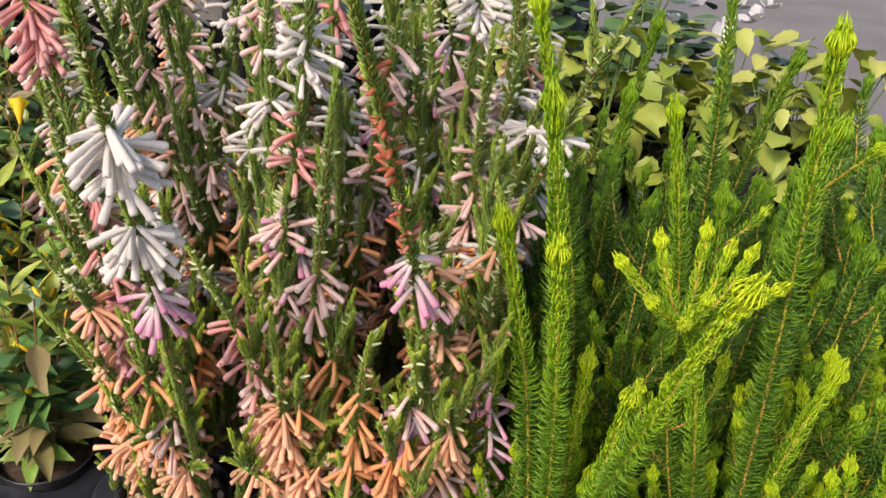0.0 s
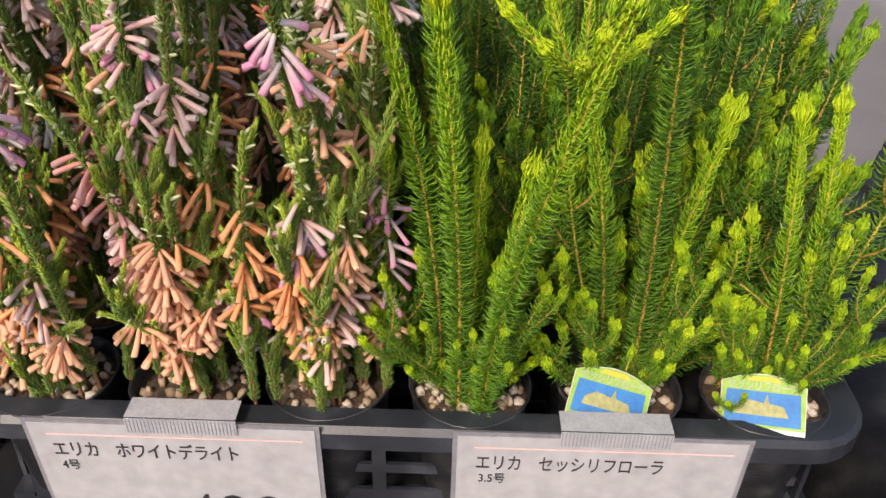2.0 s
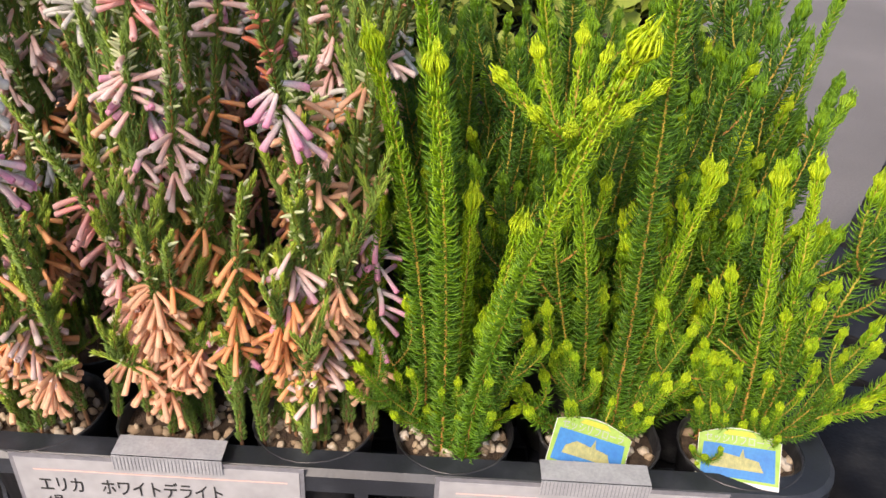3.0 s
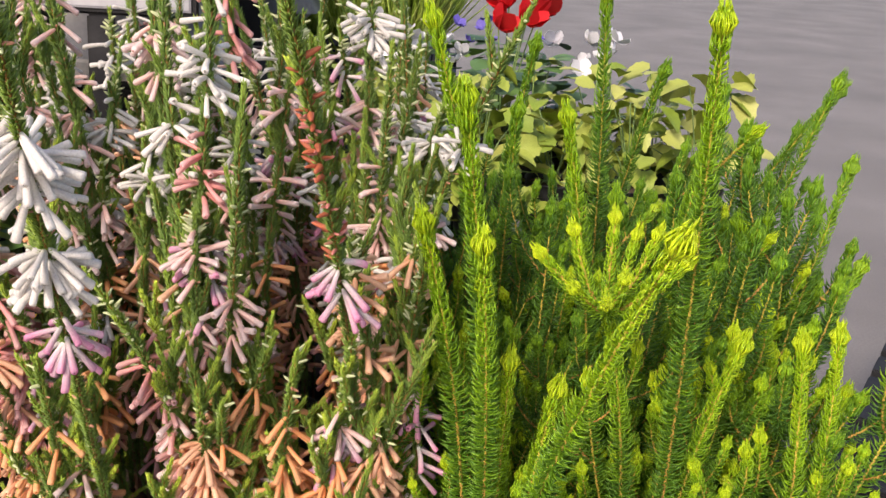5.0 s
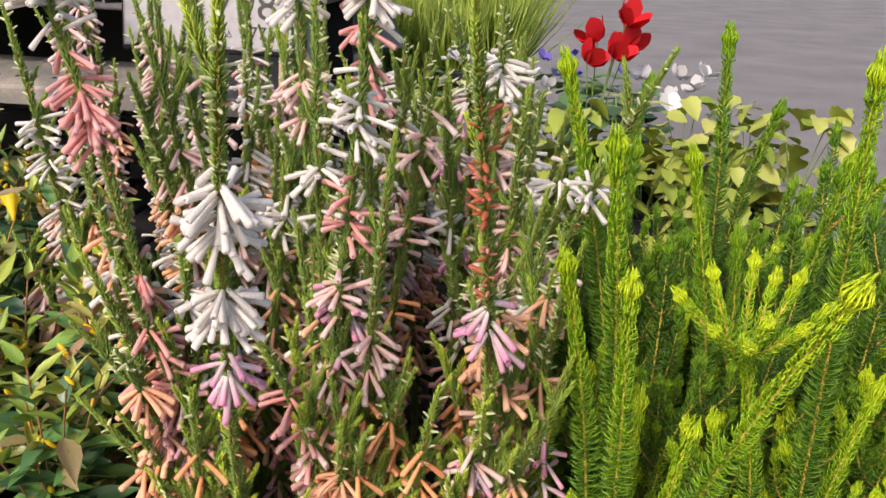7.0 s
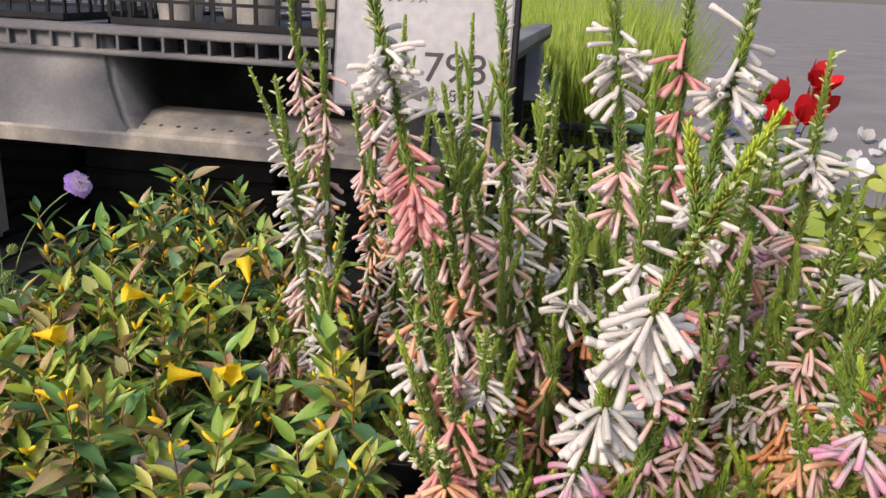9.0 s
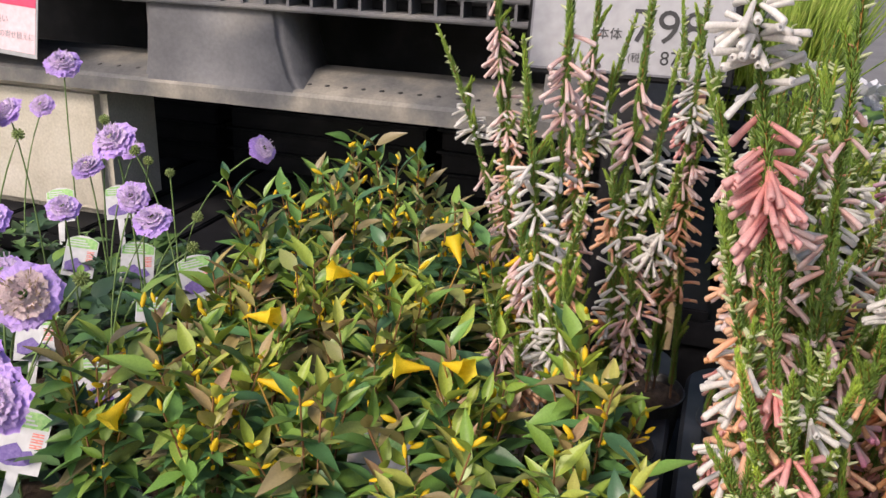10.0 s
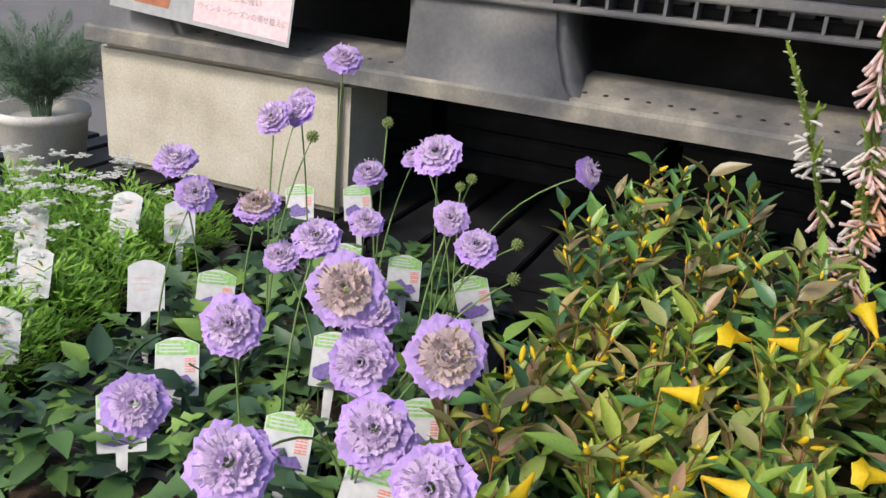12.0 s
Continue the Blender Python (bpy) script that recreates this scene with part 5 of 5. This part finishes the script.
# ---------- price sign ----------
sign = thing("price_sign", (-0.374, 1.365, 0.62), "white laminated price sign on a dark upright board", "sign")
sign.rotation_euler = (radians(-9), 0, radians(2))
part("board", boxes("board", "black_plastic", [((-0.14, 0.003, 0.29), (0.14, 0.009, 0.53)), ((-0.02, 0.003, -0.22), (0.02, 0.009, 0.29))], 0.003), sign, "dark backing board")
part("lamination", sheet("lamination", [(-0.135, 0.298), (0.13, 0.298), (0.13, 0.505), (-0.135, 0.505)], 0.001, "card_edge"), sign)
part("card", sheet("card", [(-0.132, 0.301), (0.127, 0.301), (0.127, 0.502), (-0.132, 0.502)], 0.0006, "card"), sign, at=(0, -0.0008, 0))
part("words", text_mesh("798", 0.062, "ink", 1.05), sign, at=(0.0, -0.0014, 0.342))
part("words", text_mesh("円", 0.018, "ink"), sign, at=(0.107, -0.0014, 0.342))
part("words", text_mesh("本体", 0.017, "ink", 1.0), sign, at=(-0.044, -0.0014, 0.344))
part("words", text_mesh("(税込", 0.014, "ink", 0.9), sign, at=(0.0, -0.0014, 0.316))
part("words", text_mesh("877", 0.026, "ink", 1.0), sign, at=(0.042, -0.0014, 0.314))
part("words", text_mesh("円)", 0.013, "ink", 0.9), sign, at=(0.096, -0.0014, 0.316))
part("barcode", boxes("barcode", "ink_grey", [((-0.12 + 0.0022 * k, -0.0012, 0.309), (-0.1188 + 0.0022 * k, -0.0009, 0.316)) for k in range(14)], 0), sign, "small grey barcode")
part("words", text_mesh("プレクトランサス", 0.019, "ink", 0.85), sign, at=(-0.126, -0.0014, 0.455))
part("stake", boxes("stake", "bamboo", [((0.097, 0.0095, -0.08), (0.109, 0.0125, 0.36))], 0.001), sign, "pale wooden stake")

pink = thing("pink_card", (-1.64, 1.5165, 0.86), "pink and white laminated notice hung on the grey pallet", "sign")
pink.rotation_euler = (radians(-7), radians(4), 0)
part("lamination", sheet("lamination", [(-0.22, -0.01), (0.19, -0.01), (0.19, 0.2), (-0.22, 0.2)], 0.001, "card"), pink)
part("panel", sheet("panel", [(-0.02, -0.002), (0.186, -0.002), (0.186, 0.08), (-0.02, 0.08)], 0.0006, "pink_print"), pink, "pale pink panel", at=(0, -0.0008, 0))
part("panel", sheet("panel", [(-0.02, 0.0805), (0.186, 0.0805), (0.186, 0.19), (-0.02, 0.19)], 0.0006, "crimson_print"), pink, "crimson heading", at=(0, -0.0008, 0))
part("panel", sheet("pot_picture", [(-0.16, 0.008), (-0.08, 0.008), (-0.07, 0.05), (-0.17, 0.05)], 0.0006, "terracotta_print"), pink, "picture of a terracotta pot", at=(0, -0.0008, 0))
part("words", text_mesh("驚くほど寒さに強い", 0.017, "ink_grey", 0.9), pink, at=(-0.012, -0.0012, 0.048))
part("words", text_mesh("ウインターシーズンの寄せ植えに", 0.0145, "ink_grey", 0.9), pink, at=(-0.012, -0.0012, 0.022))


# ---------- crates on the grey pallet ----------
def crate(at, w, d, h, turn):
    root = thing("mesh_crate", at, "black plastic mesh crate on the grey pallet", "crate", "crates on the pallet")
    root.rotation_euler.z = radians(turn)
    for name, hor, fx in (("front_wall", True, 0), ("rear_wall", True, d - 0.004), ("side_wall", False, 0), ("side_wall", False, w - 0.004)):
        L = w if hor else d
        ps = [((0, fx, z), (L, fx + 0.004, z + t)) for z, t in ((0, 0.012), (0.04, 0.006), (0.075, 0.006), (h - 0.02, 0.02))]
        ps += [((x, fx + 0.0005, 0), (x + 0.007, fx + 0.0045, h)) for x in np.arange(0, L, 0.04)]
        if not hor:
            ps = [((lo[1], lo[0], lo[2]), (hi[1], hi[0], hi[2])) for lo, hi in ps]
        part(name, boxes(name, "black_plastic", ps, 0), root)
    part("crate_floor", boxes("crate_floor", "black_plastic", [((0.004, 0.004, 0), (w - 0.004, d - 0.004, 0.004))], 0), root)
    return root


# added solid black boxes, shaped like trays, that shut out light behind the pallet
def tray_stack(x, y, z, count):
    for k in range(count):
        root = thing("empty_tray", (x, y, z + 0.0505 * k), "tray-shaped black box added under the pallet to block light from behind", "tray", "stacked empty trays")
        part("body", boxes("body", "black_plastic", [((0, 0, 0), (0.5, 0.36, 0.044))], 0.004), root)
        part("lip", boxes("lip", "black_plastic", [((-0.01, -0.01, 0.0442), (0.51, 0.37, 0.05))], 0.002), root)


for x in (-1.9, -1.36, -0.82):
    tray_stack(x, 2.02, 0.5205, 4)
crate((-1.0, 1.60, 1.0015), 0.52, 0.40, 0.13, 0)
crate((-1.62, 1.62, 1.0015), 0.52, 0.40, 0.13, 0)
for x, y in ((-0.9, 1.68), (-0.75, 1.69), (-0.6, 1.68), (-0.85, 1.85), (-0.66, 1.86)):
    o = potted("clay_pot", x, y, "pale plastic pot standing in the mesh crate", "pot", "pots in the crate", z=1.006, scale=0.95)
    o.children[0].data = o.children[0].data.copy()
    o.children[0].data.materials[0] = M["white_pot"]
    o.children[0]["label"] = "pale plastic pot"


# ---------- candytuft ----------
def tuft(seed):
    r = np.random.default_rng(seed)
    g = Geo()
    n = 620
    a, rad = r.uniform(0, 6.28, n), 0.075 * np.sqrt(r.random(n))
    h = 0.1 + 0.11 * r.random(n) * (1 - (rad / 0.1) ** 2)
    base = np.stack([rad * np.cos(a), rad * np.sin(a), h], 1)
    d = unit(np.stack([np.cos(a) * 1.1 + r.normal(0, 0.6, n), np.sin(a) * 1.1 + r.normal(0, 0.6, n), r.uniform(0.1, 1.3, n)], 1))
    u, w = frames_of(d)
    L = r.uniform(0.014, 0.024, n)[:, None]
    hw = 0.0028
    v = np.stack([base - u * hw * 0.4, base + u * hw * 0.4, base + d * L * 0.6 + u * hw, base + d * L * 0.6 - u * hw, base + d * L, base + d * L * 0.5 + w * 0.0012], 1).reshape(-1, 3)
    o = np.arange(n)[:, None] * 6
    tris = np.concatenate([o + np.array(q) for q in ((0, 1, 5), (1, 2, 5), (2, 4, 5), (4, 3, 5), (3, 0, 5))])
    g.add(v, tris, np.repeat(r.random(n), 6))
    for k in range(26):
        b = base[int(r.integers(n))]
        tube(g, curve_points((b[0] * 0.3, b[1] * 0.3, 0.09), b, 5), 0.001, 0.0008, 4)
    return g.mesh("foliage", ["leaf_bright"])


def floret_cluster(seed):
    r = np.random.default_rng(seed)
    g = Geo()
    for k in range(14):
        c = np.append(r.normal(0, 0.009, 2), 0.003 + r.random() * 0.005)
        yaw = r.uniform(0, 6.28)
        for q in range(4):
            a = yaw + q * 1.57
            o = np.array((math.cos(a), math.sin(a), 0.15))
            t = np.array((-math.sin(a), math.cos(a), 0))
            s = 0.0052 * (1.2 if q < 2 else 0.8)
            v = np.array([c, c + o * s * 0.6 - t * s * 0.42, c + o * s, c + o * s * 0.6 + t * s * 0.42])
            g.add(v, [(0, 1, 2, 3)], 0, np.array((0.8, 0.8, 0.77)) * r.uniform(0.92, 1.05))
            g.add(v - (0, 0, 0.0004), [(3, 2, 1, 0)], 0, (0.7, 0.72, 0.66))
    return g.mesh("blossom", ["petal"])


TUFTS, CLUSTERS = [tuft(s) for s in range(3)], [floret_cluster(s) for s in range(3)]
ib_root = Matrix.Translation((-1.84, 0.62, 0)) @ Matrix.Rotation(radians(11), 4, "Z")
for iy in range(6):
    for ix in range(4):
        p = ib_root @ Vector((0.08 + 0.115 * ix, 0.08 + 0.115 * iy, 0))
        root = potted("candytuft_plant", p.x, p.y, "white candytuft with narrow bright leaves in a black pot", "potted plant", "candytuft pots in the tray", scale=0.95)
        o = part("foliage", TUFTS[int(rng.integers(3))], root)
        o.rotation_euler.z = rng.uniform(0, 6.28)
        for k in range(int(rng.integers(4, 9)) if ix < 3 else 2):
            a, r = rng.uniform(0, 6.28), rng.uniform(0, 0.06)
            q = part("blossom", CLUSTERS[k % 3], root, "white four-petalled blossom", at=(r * math.cos(a), r * math.sin(a), 0.215 - 2.5 * r * r + rng.uniform(0.0, 0.02)))
            q.scale = (rng.uniform(0.8, 1.2),) * 3
for x, y, z, yaw in ((-1.345, 1.03, 0.60, 10), (-1.55, 1.2, 0.61, -5), (-1.47, 1.24, 0.6, 10), (-1.5, 0.98, 0.6, 0), (-1.42, 0.86, 0.58, 5), (-1.62, 1.08, 0.6, 0)):
    root = thing("plant_tag", (x, y, z - 0.045), "pale blank-backed plant tag among the candytuft", "plant tag", "candytuft plant tags")
    root.rotation_euler = (radians(-30), 0, radians(yaw + 25))
    part("card", sheet("card", arch(0.048, 0.07, 0.009), 0.0008, "tag_white"), root)
    part("stick", sheet("stick", [(-0.006, 0), (-0.002, -0.12), (0.002, -0.12), (0.006, 0)], 0.0008, "tag_white"), root)
    for k in range(3):
        part("print", sheet("line", [(-0.017, 0), (0.014 - 0.005 * k, 0), (0.014 - 0.005 * k, 0.0016), (-0.017, 0.0016)], 0.0003, "ink_pink_line"), root, at=(0, -0.0005, 0.045 - 0.008 * k))


# ---------- silvery plant in a white pot ----------
fern = thing("daisy_plant", (-2.2, 1.62, 0.38), "grey-green feathery plant in a white pot", "potted plant")
part("pot", lathe("pot", [(0.001, 0.002), (0.07, 0.0), (0.075, 0.006), (0.1, 0.19), (0.107, 0.195), (0.107, 0.215), (0.098, 0.215), (0.092, 0.19), (0.001, 0.185)], "white_pot", 32), fern, "white ribbed plastic pot")
g = Geo()
for k in range(110):
    a = rng.uniform(0, 6.28)
    L = rng.uniform(0.08, 0.2)
    tip = (math.cos(a) * L, math.sin(a) * L, 0.22 + rng.uniform(0.03, 0.2))
    pts = curve_points((0.02 * math.cos(a), 0.02 * math.sin(a), 0.19), tip, 8, up=0.6)
    tube(g, pts, 0.0012, 0.0006, 4)
    clothe(g, pts, 330, 0.03, 0.0016, 48, 20, 0.3, 0.8, 0.03, 0, 0.25)
part("foliage", g.mesh("foliage", ["leaf_grey"]), fern)
stand = slat_bench((-2.6, 1.5, 0), (0.6, 0.6, 0.3795), 0, "black slatted pallet under the white pot")


# ---------- lime-leaved bedding, red and white flowers ----------
HEART = []
for s in range(3):
    out = []
    for i in range(13):
        y = i / 12
        w = 0.5 * math.sin(math.pi * (0.12 + 0.88 * y)) ** 0.75 * (0.91 + 0.09 * math.cos(i * math.pi / 1.5))
        out.append((y * 0.062, max(0.0008, w * 0.058)))
    HEART.append(leaf_mesh("leaf", out, "leaf_lime", 0.15 + 0.1 * s, 0.3 + 0.15 * s))
lime_at = [(0.05, 1.72), (0.19, 1.70), (0.33, 1.72), (0.47, 1.71), (0.6, 1.72), (0.42, 1.85), (0.55, 1.86), (-0.1, 1.72), (0.12, 1.83), (-0.02, 1.85), (0.29, 1.83)]
for x, y in lime_at:
    root = potted("lime_plant", x, y, "lime-yellow broad-leaved bedding plant in a black pot", "potted plant", "lime bedding plants", z=0.5005, scale=1.0)
    for k in range(64):
        a, r = rng.uniform(0, 6.28), 0.105 * math.sqrt(rng.random())
        h = 0.05 + 0.28 * rng.random() * (1 - (r / 0.14) ** 2) if r > 0.06 else 0.14 + 0.18 * rng.random()
        pts = curve_points((r * 0.15 * math.cos(a), r * 0.15 * math.sin(a), 0.1), (r * math.cos(a), r * math.sin(a), h), 5)
        if k % 4 == 0:
            g = Geo()
            tube(g, pts, 0.0016, 0.0012, 5)
            part("stalk", g.mesh("stalk", ["stem_green"]), root)
        o = part("leaf", HEART[k % 3], root, at=tuple(pts[-1]))
        place(o, a - 1.57 + rng.normal(0, 0.6), rng.uniform(-0.5, 0.45), rng.normal(0, 0.3), rng.uniform(0.5, 0.95))


def petal_flower(cols, n, L, wide, lift):
    g = Geo()
    for i in range(n):
        a = 6.2832 * i / n + rng.normal(0, 0.15)
        o, t = np.array((math.cos(a), math.sin(a), 0)), np.array((-math.sin(a), math.cos(a), 0))
        rows = []
        for s, w in ((0, 0.2), (0.3, 0.7), (0.65, 1.0), (0.9, 0.8), (1.0, 0.35)):
            c = o * L * s * (1 - 0.3 * lift) + np.array((0, 0, lift * L * s * s))
            rows += [c - t * wide * w, c + np.array((0, 0, 0.003)), c + t * wide * w]
        f = [(k * 3 + j, k * 3 + j + 1, k * 3 + j + 4, k * 3 + j + 3) for k in range(4) for j in range(2)]
        tone = np.clip(np.array(cols) * rng.uniform(0.85, 1.1), 0, 1)
        g.add(np.array(rows), f, 0, tone)
        g.add(np.array(rows) - (0, 0, 0.0006), [q[::-1] for q in f], 0, tone * 0.9)
    return g.mesh("flower", ["petal"])


RED, WHITE_F, VIOLET_F = petal_flower((0.72, 0.012, 0.02), 5, 0.036, 0.017, 0.9), petal_flower((0.8, 0.8, 0.82), 5, 0.028, 0.013, 0.6), petal_flower((0.2, 0.16, 0.6), 5, 0.02, 0.01, 0.5)
ROUND = leaf_mesh("leaf", [(0, 0.001), (0.008, 0.014), (0.02, 0.024), (0.034, 0.025), (0.046, 0.016), (0.052, 0.003)], "leaf_scabious", 0.1, 0.3)
cyc = potted("cyclamen_plant", 0.235, 1.95, "red cyclamen with round green leaves in a black pot", "potted plant", "bedding plants", z=0.5005, scale=1.1)
for i, (dx, dy, z) in enumerate(((0.0, 0.0, 0.40), (0.05, -0.02, 0.44), (0.03, -0.04, 0.375), (-0.02, -0.03, 0.36), (0.06, 0.0, 0.39))):
    g = Geo()
    pts = curve_points((dx * 0.2, dy * 0.2, 0.11), (dx, dy, z), 8)
    tube(g, pts, 0.002, 0.0016, 5)
    st = part("flower_stem", g.mesh("flower_stem", ["stem_green"]), cyc)
    place(part("flower", RED, st, "vivid red petals", at=(dx, dy, z)), rng.uniform(0, 6), 0.6, 0.3, 1.25)
for k in range(34):
    a, r = rng.uniform(0, 6.28), 0.11 * math.sqrt(rng.random())
    o = part("leaf", ROUND, cyc, at=(r * math.cos(a), r * math.sin(a), 0.14 + 0.16 * rng.random()))
    place(o, a - 1.57, rng.uniform(-0.2, 0.6), 0, rng.uniform(0.8, 1.3))
for x, y, fl, n, lab in ((0.08, 1.93, WHITE_F, 9, "white bedding flowers with round green leaves"), (0.38, 1.96, WHITE_F, 8, "white bedding flowers with round green leaves"), (0.15, 2.12, VIOLET_F, 6, "violet bedding flowers with round green leaves"), (0.0, 2.15, WHITE_F, 4, "white bedding flowers with round green leaves"), (0.3, 2.18, VIOLET_F, 4, "violet bedding flowers with round green leaves")):
    root = potted("bedding_plant", x, y, lab + " in a black pot", "potted plant", "bedding plants", z=0.5005, scale=1.05)
    for k in range(40):
        a, r = rng.uniform(0, 6.28), 0.1 * math.sqrt(rng.random())
        o = part("leaf", ROUND, root, at=(r * math.cos(a), r * math.sin(a), 0.13 + 0.17 * rng.random()))
        place(o, a - 1.57, rng.uniform(-0.2, 0.7), 0, rng.uniform(0.7, 1.2))
    for k in range(n):
        a, r = rng.uniform(0, 6.28), 0.09 * math.sqrt(rng.random())
        o = part("flower", fl, root, at=(r * math.cos(a), r * math.sin(a), 0.28 + 0.07 * rng.random()))
        place(o, rng.uniform(0, 6), rng.uniform(0, 0.8), 0, rng.uniform(0.7, 1.1))


# ---------- tray of fresh grass-like sedums further back ----------
far_bench = slat_bench((-0.92, 2.72, 0), (1.05, 0.9, 0.58), 0, "black slatted plastic pallets at the back of the yard")
far = tray((-0.88, 2.76, 0.5805), 0.95, 0.75, 0.13, 0, "black tray of fresh green grassy plants")
g = Geo()
n = 9000
b = np.stack([rng.uniform(-0.42, 0.42, n), rng.uniform(-0.33, 0.33, n), np.zeros(n)], 1)
needles(g, b, unit(np.stack([rng.normal(0, 0.35, n), rng.normal(0, 0.35, n), np.ones(n)], 1)), 0.3 + 0.26 * rng.random(n), 0.006, rng.random(n), 0, 0.05)
grass = new("grass_plants", g.mesh("grass_plants", ["grass"]))
grass.location = (-0.405, 3.13, 0.589)
tagged(grass, "fresh yellow-green grassy foliage filling the tray", "grass", kind="stuff")
